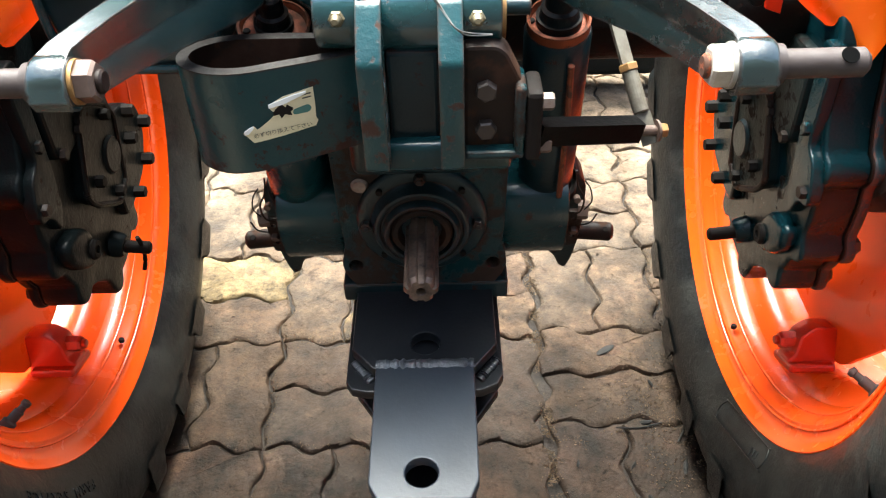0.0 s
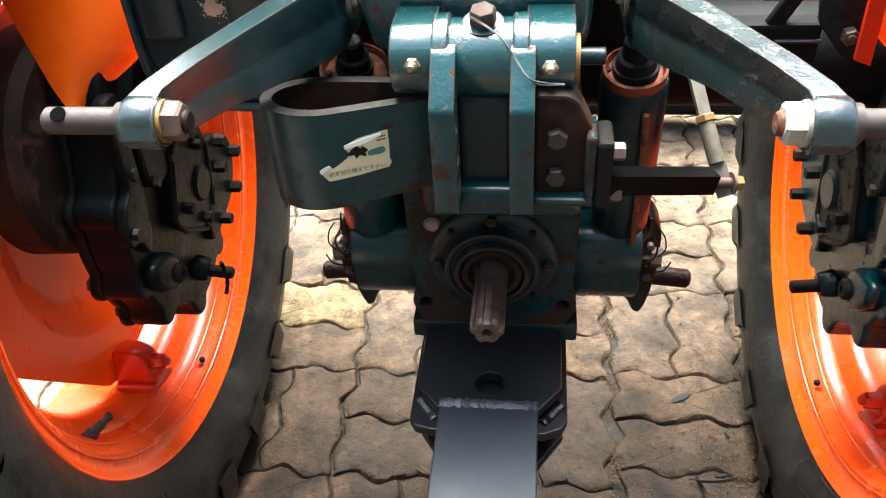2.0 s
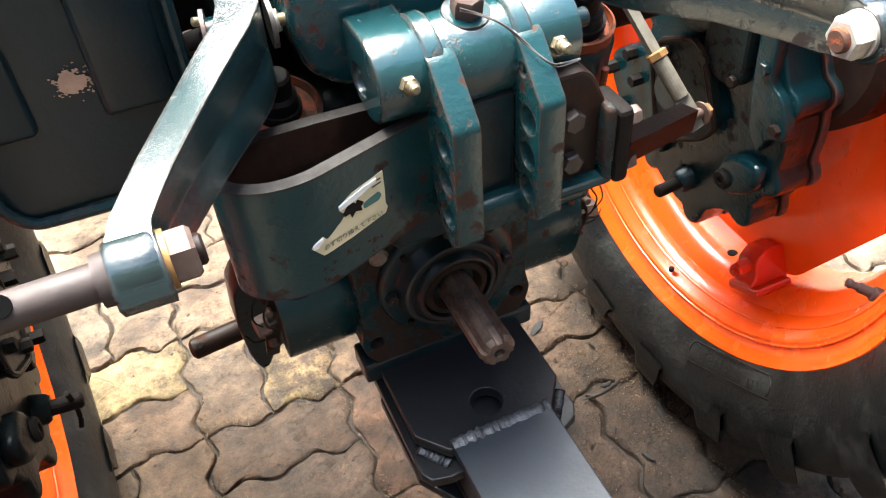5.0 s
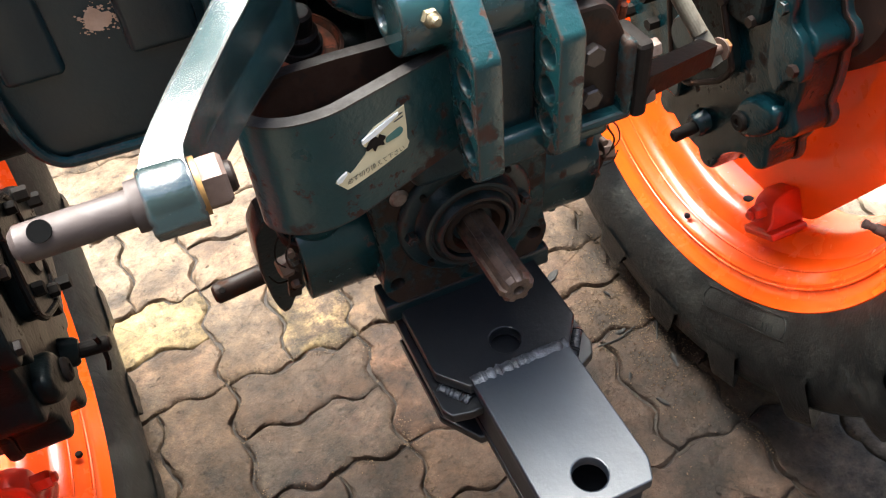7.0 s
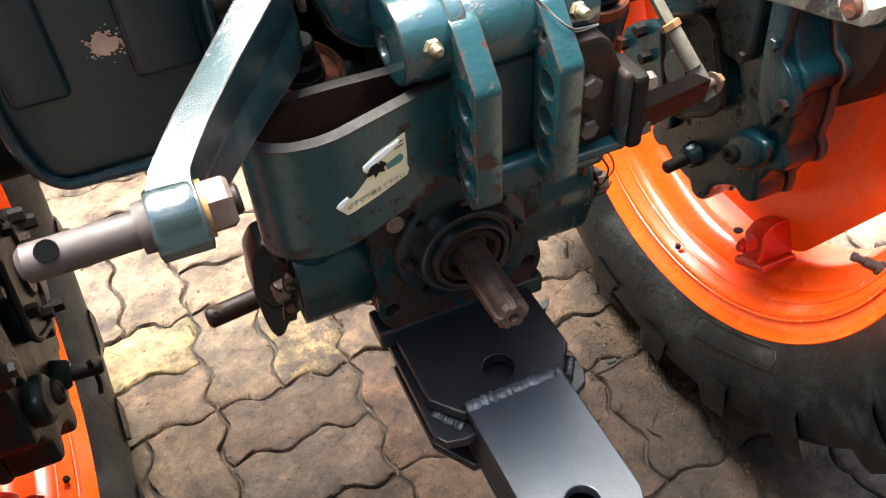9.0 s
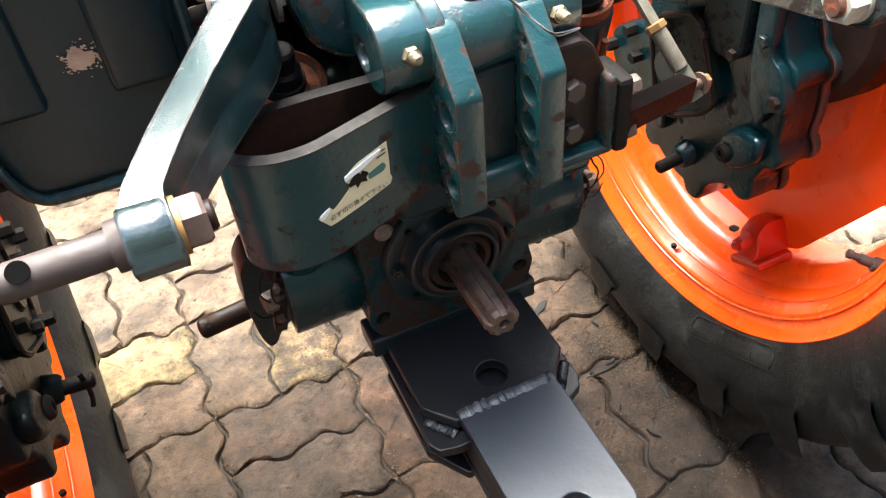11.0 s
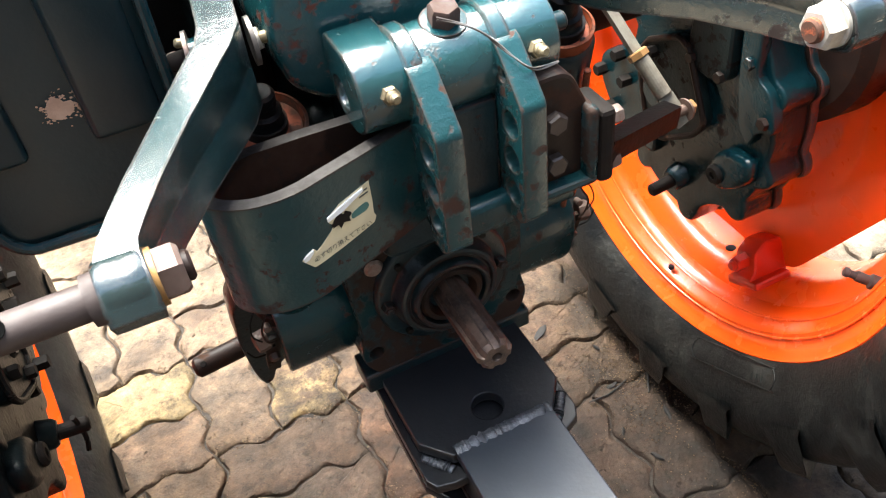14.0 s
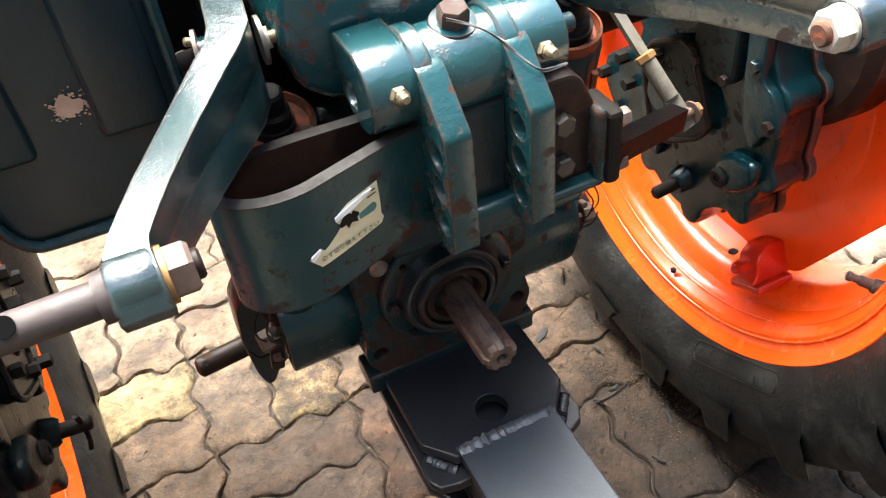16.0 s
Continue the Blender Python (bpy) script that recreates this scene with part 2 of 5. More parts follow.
def paving(name, base, yellow=0.0):
    """Worn, oil-stained concrete; the yellow top layer is rubbed off in part."""
    n = Nodes(name)
    info = n.t.nodes.new("ShaderNodeObjectInfo").outputs["Random"]
    isl = n.t.nodes.new("ShaderNodeNewGeometry").outputs["Random Per Island"]
    pick = n.math("FRACT", n.math("ADD", info, isl))
    tones = ((0.0, (0.74, 0.72, 0.70)), (0.22, (1.14, 1.04, 0.90)), (0.40, (1.10, 0.88, 0.78)), (0.55, (0.80, 0.84, 0.88)), (0.75, (0.66, 0.60, 0.55)), (1.0, (1.34, 1.22, 1.02)))
    a = n.ramp(pick, [(q, tuple(c * k for c, k in zip(base, t))) for q, t in tones])
    if yellow:
        a = n.mix(n.ramp(n.noise(20, 8, 0.78), [(yellow - 0.10, 1.0), (yellow + 0.10, 0.0)]), a, (0.225, 0.160, 0.074))
    blot = n.ramp(n.noise(7, 8, 0.66), [(0.42, 0.0), (0.60, 1.0)])
    oil = n.ramp(n.noise(4.5, 9, 0.74), [(0.48, 0.0), (0.62, 0.80 if not yellow else 0.2)])
    red = n.ramp(n.noise(11, 6, 0.6), [(0.50, 0.0), (0.64, 0.75)])
    pale = n.ramp(n.noise(16, 8, 0.72), [(0.54, 0.0), (0.68, 0.75)])
    col = n.mix(blot, n.mix(red, a, (0.052, 0.030, 0.021)), n.mix(0.6, a, (0.021, 0.0155, 0.0115)))
    col = n.mix(oil, col, (0.013, 0.0115, 0.010))
    col = n.mix(pale, col, n.mix(0.5, col, (0.092, 0.072, 0.052)))
    # dry, pale beyond the oily parking spot behind the hitch, far sunlight painted in
    gap = n.t.nodes.new("ShaderNodeVectorMath")
    gap.operation = "DISTANCE"
    gap.inputs[1].default_value = (0.12, -1.0, 0.0)
    n.link(n.co, gap.inputs[0])
    reach = n.math("ADD", gap.outputs["Value"], n.math("MULTIPLY", n.math("SUBTRACT", n.noise(5, 7, 0.7), 0.5), 0.5))
    dry = n.ramp(n.math("MULTIPLY", reach, 0.25), [(0.33, 0.0), (0.57, 1.0)])
    col = n.mix(dry, col, n.mix(0.15 if yellow else 0.58, col, (0.215, 0.156, 0.102)))
    # sunlit ground beside both wheels, painted as a paler block colour by |x|
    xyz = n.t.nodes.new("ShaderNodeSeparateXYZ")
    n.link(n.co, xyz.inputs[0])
    sunlit_sides = n.ramp(n.math("ADD", n.math("ABSOLUTE", xyz.outputs[0]), n.math("MULTIPLY", n.math("SUBTRACT", n.noise(4, 6, 0.7), 0.5), 0.3)), [(0.46, 0.0), (0.62, 0.45), (1.05, 0.80)])
    col = n.mix(sunlit_sides, col, (0.27, 0.215, 0.152))
    # darker brown round patch right of the hitch, its rim broken by noise
    patch_gap = n.t.nodes.new("ShaderNodeVectorMath")
    patch_gap.operation = "DISTANCE"
    patch_gap.inputs[1].default_value = (0.28, 0.08, 0.0)
    n.link(n.co, patch_gap.inputs[0])
    dark_patch = n.ramp(n.math("ADD", patch_gap.outputs["Value"], n.math("MULTIPLY", n.math("SUBTRACT", n.noise(6, 7, 0.7), 0.5), 0.7)), [(0.16, 0.55), (0.38, 0.0)])
    col = n.mix(dark_patch, col, n.mix(0.75, col, (0.019, 0.0135, 0.0098)))
    streak = n.ramp(n.noise(30, 9, 0.82), [(0.36, 0.36), (0.47, 0.90), (0.54, 1.08), (0.64, 1.55)])
    col = n.mix(1.0, col, streak, "MULTIPLY")
    pits = n.ramp(n.noise(62, 8, 0.80), [(0.61, 0.0), (0.67, 0.8)])
    col = n.mix(pits, col, (0.018, 0.015, 0.012))
    specks = n.ramp(n.noise(210, 5, 0.85), [(0.665, 0.0), (0.70, 0.8)])
    col = n.mix(specks, col, (0.22, 0.175, 0.12))
    smear = n.ramp(n.noise(11, 5, 0.5, n.co), [(0.38, 0.52), (0.50, 1.0), (0.62, 1.25)])
    col = n.mix(1.0, col, smear, "MULTIPLY")
    grit = n.ramp(n.noise(340, 4, 0.8), [(0.3, 0.72), (0.7, 1.20)])
    col = n.mix(1.0, col, grit, "MULTIPLY")
    hgt = n.math("ADD", n.math("ADD", n.noise(17, 8, 0.66), n.math("MULTIPLY", n.noise(80, 6, 0.7), 0.28)), n.math("MULTIPLY", n.noise(420, 4, 0.7), 0.06))
    n.bump(n.math("SUBTRACT", hgt, n.math("MULTIPLY", pits, 0.45)), 1.0, 0.010)
    return n.put(Base_Color=col, Roughness=n.ramp(n.noise(22, 5), [(0.3, 0.50), (0.7, 0.85)]), Specular_IOR_Level=0.20)


def dirt():
    n = Nodes("joint_dirt")
    col = n.ramp(n.noise(60, 6, 0.75), [(0.35, (0.010, 0.008, 0.0065)), (0.58, (0.030, 0.022, 0.016)), (0.74, (0.13, 0.092, 0.058))])
    n.bump(n.noise(180, 5, 0.8), 0.8, 0.006)
    return n.put(Base_Color=col, Roughness=0.9)


RUBBER, DIRT = rubber(), dirt()
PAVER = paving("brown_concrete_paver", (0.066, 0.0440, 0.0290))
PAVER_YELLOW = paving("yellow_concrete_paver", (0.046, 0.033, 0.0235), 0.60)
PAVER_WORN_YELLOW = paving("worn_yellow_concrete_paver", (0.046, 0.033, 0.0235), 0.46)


# ---- shape helpers ----
def smooth(bm, angle=35):
    lim = radians(angle)
    areas = sorted(f.calc_area() for f in bm.faces)
    big = 10 * areas[len(areas) // 2]
    for f in bm.faces:
        round_side = any(len(e.link_faces) == 2 and radians(1) < e.calc_face_angle(0) < radians(16) for e in f.edges)
        f.smooth = round_side or f.calc_area() < big
    for e in bm.edges:
        e.smooth = len(e.link_faces) == 2 and e.calc_face_angle(0) < lim


def bevel(bm, width, seg=2, angle=28):
    es = [e for e in bm.edges if len(e.link_faces) == 2 and e.calc_face_angle(0) > radians(angle)]
    bmesh.ops.bevel(bm, geom=es, offset=width, segments=seg, profile=0.5, affect="EDGES", clamp_overlap=True)
    return bm


def part(name, bm, material, parent, label=""):
    """Links a bmesh as one mesh object under a thing or under a part."""
    bmesh.ops.recalc_face_normals(bm, faces=bm.faces[:])
    smooth(bm)
    me = bpy.data.meshes.new(name)
    bm.to_mesh(me)
    bm.free()
    me.materials.append(material)
    ob = new(name, me)
    ob.parent = parent
    return tagged(ob, label)


def box(x0, x1, y0, y1, z0, z1, r=0.003, seg=2):
    bm = bmesh.new()
    bmesh.ops.create_cube(bm, size=1, matrix=Matrix.LocRotScale(((x0 + x1) / 2, (y0 + y1) / 2, (z0 + z1) / 2), None, (abs(x1 - x0), abs(y1 - y0), abs(z1 - z0))))
    return bevel(bm, r, seg) if r else bm


def along(a, b):
    """The pose at a whose z axis points to b."""
    d = Vector(b) - Vector(a)
    return Matrix.Translation(a) @ d.to_track_quat("Z", "Y").to_matrix().to_4x4(), d.length


def lathe(profile, m, seg=48, bm=None):
    """Turns (height, radius) pairs round the z axis of the pose m; closed at radius 0."""
    bm = bm or bmesh.new()
    rings = []
    for h, r in profile:
        if r < 1e-6:
            rings.append([bm.verts.new(m @ Vector((0, 0, h)))])
        else:
            rings.append([bm.verts.new(m @ Vector((r * math.cos(2 * math.pi * k / seg), r * math.sin(2 * math.pi * k / seg), h))) for k in range(seg)])
    for p, q in zip(rings, rings[1:]):
        for k in range(seg):
            vs = [p[k % len(p)], p[(k + 1) % len(p)], q[(k + 1) % len(q)], q[k % len(q)]]
            vs = list(dict.fromkeys(vs))
            if len(vs) > 2:
                bm.faces.new(vs)
    return bm


def rod(a, b, r, seg=24, edge=0.15, r2=None, bm=None):
    """A round bar from a to b with softened ends."""
    m, n = along(a, b)
    r2 = r2 or r
    e = edge * min(r, r2)
    return lathe([(0, 0), (0, r - e), (e, r), (n - e, r2), (n, r2 - e), (n, 0)], m, seg, bm)


def hexbolt(a, b, r, cap=0.0, bm=None, turn=0.0):
    """A chamfered hexagon from a to b, with a round stub proud of it."""
    m, n = along(a, b)
    bm = bm or bmesh.new()
    rings = []
    for h, k in ((0, 1.0), (n * 0.82, 1.0), (n, 0.86)):
        rings.append([bm.verts.new(m @ Vector((r * k * math.cos(turn + math.pi / 3 * i), r * k * math.sin(turn + math.pi / 3 * i), h))) for i in range(6)])
    for p, q in zip(rings, rings[1:]):
        for i in range(6):
            bm.faces.new((p[i], p[(i + 1) % 6], q[(i + 1) % 6], q[i]))
    bm.faces.new(rings[-1])
    bm.faces.new(rings[0][::-1])
    if cap:
        rod(Vector(b) - (Vector(b) - Vector(a)) * 0.1, Vector(b) + (Vector(b) - Vector(a)).normalized() * cap, r * 0.55, 16, 0.25, bm=bm)
    return bm


def slab(outline, axis, lo, hi, holes=(), r=0.002, seg=2, bend=None):
    """A plate: an outline of (u, v) pairs with round holes (u, v, radius), as thick as from lo to hi along the axis.
    u, v are the two other axes in the order x, y, z."""
    bm = bmesh.new()

    def at(u, v, w):
        return {"x": (w, u, v), "y": (u, w, v), "z": (u, v, w)}[axis]

    loops = [list(outline)] + [[(u + rad * math.cos(2 * math.pi * k / 24), v + rad * math.sin(2 * math.pi * k / 24)) for k in range(24)] for u, v, rad in holes]
    es = []
    for loop in loops:
        vs = [bm.verts.new(at(u, v, lo)) for u, v in loop]
        es += [bm.edges.new((vs[k], vs[(k + 1) % len(vs)])) for k in range(len(vs))]
    fs = [g for g in bmesh.ops.triangle_fill(bm, use_beauty=True, use_dissolve=True, edges=es)["geom"] if isinstance(g, bmesh.types.BMFace)]
    ext = bmesh.ops.extrude_face_region(bm, geom=fs)["geom"]
    d = Vector(at(0, 0, hi)) - Vector(at(0, 0, lo))
    bmesh.ops.translate(bm, verts=[g for g in ext if isinstance(g, bmesh.types.BMVert)], vec=d)
    bmesh.ops.recalc_face_normals(bm, faces=bm.faces[:])
    if r:
        bevel(bm, r, seg, 40)
    return bm


def arc(cu, cv, r, a0, a1, n=8):
    return [(cu + r * math.cos(radians(a0 + (a1 - a0) * k / n)), cv + r * math.sin(radians(a0 + (a1 - a0) * k / n))) for k in range(n + 1)]


def rounded(pts, r, n=4):
    """The outline with its corners rounded."""
    out = []
    for k, p in enumerate(pts):
        p, a, b = Vector(p), Vector(pts[k - 1]), Vector(pts[(k + 1) % len(pts)])
        da, db = (a - p), (b - p)
        q = min(r, da.length * 0.45, db.length * 0.45)
        s, e = p + da.normalized() * q, p + db.normalized() * q
        for i in range(n + 1):
            t = i / n
            out.append(tuple(s * (1 - t) ** 2 + p * 2 * t * (1 - t) + e * t ** 2))
    return out


def sweep(points, section, up=(0, 0, 1), scales=None, cap=True, bm=None):
    """A section of (side, up) pairs carried along points."""
    bm = bm or bmesh.new()
    rings = []
    pts = [Vector(p) for p in points]
    for k, p in enumerate(pts):
        d = (pts[min(k + 1, len(pts) - 1)] - pts[max(k - 1, 0)]).normalized()
        side = d.cross(Vector(up)).normalized()
        u = side.cross(d).normalized()
        s = scales[k] if scales else (1, 1)
        rings.append([bm.verts.new(p + side * a * s[0] + u * b * s[1]) for a, b in section])
    n = len(section)
    for p, q in zip(rings, rings[1:]):
        for i in range(n):
            bm.faces.new((p[i], p[(i + 1) % n], q[(i + 1) % n], q[i]))
    if cap:
        bm.faces.new(rings[0][::-1])
        bm.faces.new(rings[-1])
    return bm


def wire(points, r, seg=6, bm=None):
    pts = [Vector(p) for p in points]
    fine = []
    for k in range(len(pts) - 1):
        a, b, c, d = pts[max(k - 1, 0)], pts[k], pts[k + 1], pts[min(k + 2, len(pts) - 1)]
        for i in range(6):
            t = i / 6
            fine.append(0.5 * ((2 * b) + (c - a) * t + (2 * a - 5 * b + 4 * c - d) * t * t + (3 * b - a - 3 * c + d) * t ** 3))
    fine.append(pts[-1])
    return sweep(fine, [(r * math.cos(2 * math.pi * k / seg), r * math.sin(2 * math.pi * k / seg)) for k in range(seg)], up=(0.13, 0.31, 0.94), bm=bm)


# ---- ground ----
def ground_sheet():
    bm = bmesh.new()
    bmesh.ops.create_grid(bm, x_segments=1, y_segments=1, size=120, matrix=Matrix.Translation((0, 0, -0.0125)))
    ob = part("ground", bm, DIRT, None)
    return tagged(ob, "bare sandy dirt under the paving blocks", "ground", kind="structure")


ground_sheet()

# ---- the tractor ----
tractor = tagged(new("tractor"), "compact farm tractor rear, dark teal castings and orange wheels", "tractor")

AXLE_Y, AXLE_Z, TYRE_R = 0.205, 0.551, 0.551


def housing():
    """The rear of the gearbox with the power take-off."""
    body = part("gearbox", box(-0.083, 0.083, 0.03, 0.75, 0.53, 0.80, 0.02, 3), TEAL_DARK, tractor, "dark teal cast gearbox")
    out = rounded([(-0.088, 0.735), (-0.084, 0.60), (-0.082, 0.578), (-0.088, 0.55), (-0.084, 0.534), (-0.070, 0.514), (0.070, 0.514), (0.084, 0.534), (0.088, 0.55), (0.082, 0.578), (0.084, 0.60), (0.088, 0.735)], 0.006)
    plate = part("rear_plate", slab(out, "y", 0.0, 0.034, [(-0.073, 0.549, 0.0075), (0.073, 0.549, 0.0075)], 0.003), RUST_TEAL, body, "cast rear plate, teal paint half rusted away")
    part("plug", rod((-0.0600, 0.001, 0.656), (-0.0600, -0.004, 0.656), 0.0090, 20, 0.3), STEEL, body)
    part("base_ledge", box(-0.090, 0.090, -0.002, 0.034, 0.498, 0.522, 0.003), TEAL_DARK, body)
    # bearing cover, seal and splined shaft
    m = along((0, 0.002, 0.613), (0, -1, 0.613))[0]
    cover = part("bearing_cover", lathe([(0, 0.0), (0, 0.0665), (0.006, 0.0665), (0.009, 0.0645), (0.0100, 0.0625), (0.0100, 0.0520), (0.0125, 0.0500), (0.0210, 0.0485), (0.0240, 0.0472), (0.0252, 0.0450), (0.0248, 0.0425), (0.0225, 0.0408), (0.0225, 0.0390), (0.0290, 0.0376), (0.0312, 0.0362), (0.0315, 0.0343), (0.0300, 0.0325), (0.020, 0.0315), (0.020, 0.0)], m, 64), TEAL_DARK, tractor, "round dark teal bearing cover")
    part("seal", lathe([(0.018, 0.0316), (0.026, 0.0310), (0.029, 0.0285), (0.029, 0.0240), (0.024, 0.0205), (0.014, 0.019), (0.014, 0.0)], m, 40), RUSTY, cover, "rusty oil seal ring")
    for a in (0, 90, 180, 270):
        x, z = 0.0565 * math.cos(radians(a)), 0.0565 * math.sin(radians(a))
        part("bolt", hexbolt((x, -0.008, 0.613 + z), (x, -0.0160, 0.613 + z), 0.0060, 0.002, turn=a), TEAL_DARK, cover)
    for a in (45, 135, 225, 315):
        x, z = 0.0575 * math.cos(radians(a)), 0.0575 * math.sin(radians(a))
        part("plug", rod((x, -0.006, 0.613 + z), (x, -0.0122, 0.613 + z), 0.0033, 12), DARK, cover)
    bm = bmesh.new()
    rings = []
    for y, s in ((0.0, 1), (-0.020, 1), (-0.021, 1), (-0.104, 1), (-0.1085, 0.80)):
        ring = []
        for k in range(72):
            a = 2 * math.pi * k / 72
            q = (k % 12) / 12
            r = 0.0163 if 0.25 < q < 0.83 else 0.0136
            ring.append(bm.verts.new((r * s * math.sin(a), y, 0.613 + r * s * math.cos(a))))
        rings.append(ring)
    for p, q in zip(rings, rings[1:]):
        for k in range(72):
            bm.faces.new((p[k], p[(k + 1) % 72], q[(k + 1) % 72], q[k]))
    c1 = [bm.verts.new((0.0050 * math.sin(2 * math.pi * k / 72), -0.1085, 0.613 + 0.0050 * math.cos(2 * math.pi * k / 72))) for k in range(72)]
    c2 = [bm.verts.new((0.0028 * math.sin(2 * math.pi * k / 72), -0.100, 0.613 + 0.0028 * math.cos(2 * math.pi * k / 72))) for k in range(72)]
    for p, q in ((rings[-1], c1), (c1, c2)):
        for k in range(72):
            bm.faces.new((p[k], p[(k + 1) % 72], q[(k + 1) % 72], q[k]))
    bm.faces.new(c2)
    part("power_shaft", bm, SHAFT, tractor, "worn brown splined drive shaft")


housing()


def lift_housing():
    """The hydraulic lift cover above, with the hinge sleeve and the top-link brackets."""
    cover = part("lift_cover", slab(rounded([(-0.070, 0.842), (0.070, 0.842), (0.084, 0.868), (0.086, 0.955), (-0.090, 0.955), (-0.096, 0.925), (-0.102, 0.894), (-0.094, 0.860)], 0.010), "y", -0.028, 0.65, r=0.009, seg=4), FRECKLED, tractor, "teal lift cover with rust freckles")
    part("lug", rod((-0.062, -0.044, 0.846), (-0.052, -0.030, 0.850), 0.0095, 16, 0.5), TEAL_DARK, cover)
    part("web", box(-0.060, 0.060, -0.05, 0.03, 0.70, 0.88, 0.010, 3), TEAL_DARK, tractor, "dark cast web behind the brackets")
    part("panel", box(-0.0182, 0.0228, -0.092, -0.048, 0.768, 0.848, 0.004), TEAL_DARK, tractor, "dark plate between the brackets")

    left = part("hinge_knuckle", slab(arc(-0.0660, 0.8700, 0.0285, 88, 285, 24) + [(-0.046, 0.846), (-0.035, 0.855), (-0.029, 0.872), (-0.031, 0.896), (-0.036, 0.8985)], "x", -0.069, -0.0345, [(-0.052, 0.862, 0.011)], 0.003), TEAL_ARM, tractor, "teal hinge knuckle with a chipped top")
    part("grease_nipple", hexbolt((-0.0505, -0.092, 0.876), (-0.0505, -0.098, 0.8775), 0.0062), SHINY, left)
    part("nipple_tip", lathe([(0, 0.0042), (0.004, 0.004), (0.005, 0.0028), (0.008, 0.0036), (0.010, 0.0022), (0.010, 0)], along((-0.0505, -0.097, 0.8775), (-0.0505, -0.107, 0.880))[0], 14), SHINY, left)
    right = part("hinge_knuckle", slab(arc(-0.0660, 0.8700, 0.0285, 88, 285, 24) + [(-0.046, 0.846), (-0.035, 0.855), (-0.029, 0.872), (-0.031, 0.896), (-0.036, 0.8985)], "x", 0.0335, 0.070, [(-0.056, 0.864, 0.017)], 0.003), TEAL_ARM, tractor, "teal hinge knuckle")
    part("grease_nipple", hexbolt((0.0515, -0.092, 0.874), (0.0515, -0.098, 0.8755), 0.0062), SHINY, right)
    part("nipple_tip", lathe([(0, 0.0042), (0.004, 0.004), (0.005, 0.0028), (0.008, 0.0036), (0.010, 0.0022), (0.010, 0)], along((0.0515, -0.097, 0.8755), (0.0515, -0.107, 0.878))[0], 14), SHINY, right)
    part("bushing", lathe([(0, 0.008), (0, 0.021), (0.004, 0.021), (0.004, 0.008), (0, 0.008)], along((0.070, -0.058, 0.862), (1, -0.058, 0.862))[0], 32), BRASS, right, "brass-coloured bushing ring")
    part("hinge_pin", rod((0.02, -0.058, 0.866), (0.094, -0.058, 0.866), 0.0068), TEAL_DARK, right, "dark hinge pin")
    sleeve = part("hinge_sleeve", lathe([(-0.0345, 0), (-0.0345, 0.028), (-0.030, 0.0310), (0.030, 0.0310), (0.0335, 0.028), (0.0335, 0)], along((0, -0.064, 0.8675), (1, -0.064, 0.8675))[0], 48), TEAL_ARM, tractor, "teal hinge sleeve")
    part("washer", lathe([(0, 0), (0, 0.0165), (0.004, 0.0155), (0.004, 0)], along((0.001, -0.066, 0.895), (0.001, -0.074, 0.924))[0], 28), TEAL, sleeve)
    part("bolt", hexbolt((0.001, -0.067, 0.898), (0.001, -0.070, 0.910), 0.0105, turn=0.4), RUST_BOLT, sleeve, "rusty hexagon bolt")
    side = rounded([(-0.125, 0.762), (-0.125, 0.854), (-0.093, 0.887), (-0.075, 0.893), (-0.055, 0.885), (-0.045, 0.845), (-0.078, 0.820), (-0.088, 0.79), (-0.097, 0.757), (-0.112, 0.752)], 0.004)
    for x in (-0.0305, 0.0300):
        part("ridge", lathe([(-0.007, 0.026), (-0.0065, 0.0325), (-0.005, 0.0340), (0.005, 0.0340), (0.0065, 0.0325), (0.007, 0.026)], along((x, -0.063, 0.8675), (1, -0.063, 0.8675))[0], 48), TEAL_ARM, sleeve)
    for x0, x1, lab in ((-0.037, -0.018, "teal link bracket with three holes"), (0.0225, 0.041, "teal link bracket with four holes")):
        holes = [(-0.1085, 0.835, 0.0100), (-0.1085, 0.807, 0.0100), (-0.1085, 0.779, 0.0100)]
        if x0 > 0:
            holes.append((-0.100, 0.868, 0.005))
        part("link_bracket", slab(side, "x", x0, x1, holes, 0.002), BRACKET, tractor, lab)
    part("ledge", box(-0.030, 0.080, -0.104, -0.04, 0.744, 0.772, 0.006, 3), TEAL, tractor, "teal ledge under the brackets")
    # flat bar bent into a loop
    path = [(-0.030 - 0.0142 * k, -0.078 - 0.00395 * k) for k in range(6)]
    path += [(-0.132 + 0.0425 * math.cos(radians(a)), -0.0765 + 0.0275 * math.sin(radians(a))) for a in range(293, 89, -7)]
    path += [(-0.100, -0.0505), (-0.065, -0.0535), (-0.030, -0.0560)]
    tall = [0.0800 + 0.0110 * min(1, max(0, (-x - 0.03) / 0.12)) for x, y in path]
    path = [(x, y, 0.8445 - 0.0030 * min(1, max(0, (-x - 0.03) / 0.12)) - h / 2) for (x, y), h in zip(path, tall)]
    sec = [(-0.0048, -0.5), (0.0048, -0.5), (0.0048, 0.5), (-0.0048, 0.5)]
    strap = part("loop_strap", bevel(sweep(path, sec, scales=[(1, h) for h in tall]), 0.0028, 3, 50), TEAL_WORN, tractor, "flat bar bent into a wide loop, rust stained")

    strap.data.materials.append(RUSTY)
    strap.data.materials.append(EDGE_GREY)
    for f in strap.data.polygons:
        c = f.center
        inside = Vector((min(-0.03, max(-0.135, c.x)), -0.0745, c.z)) - c
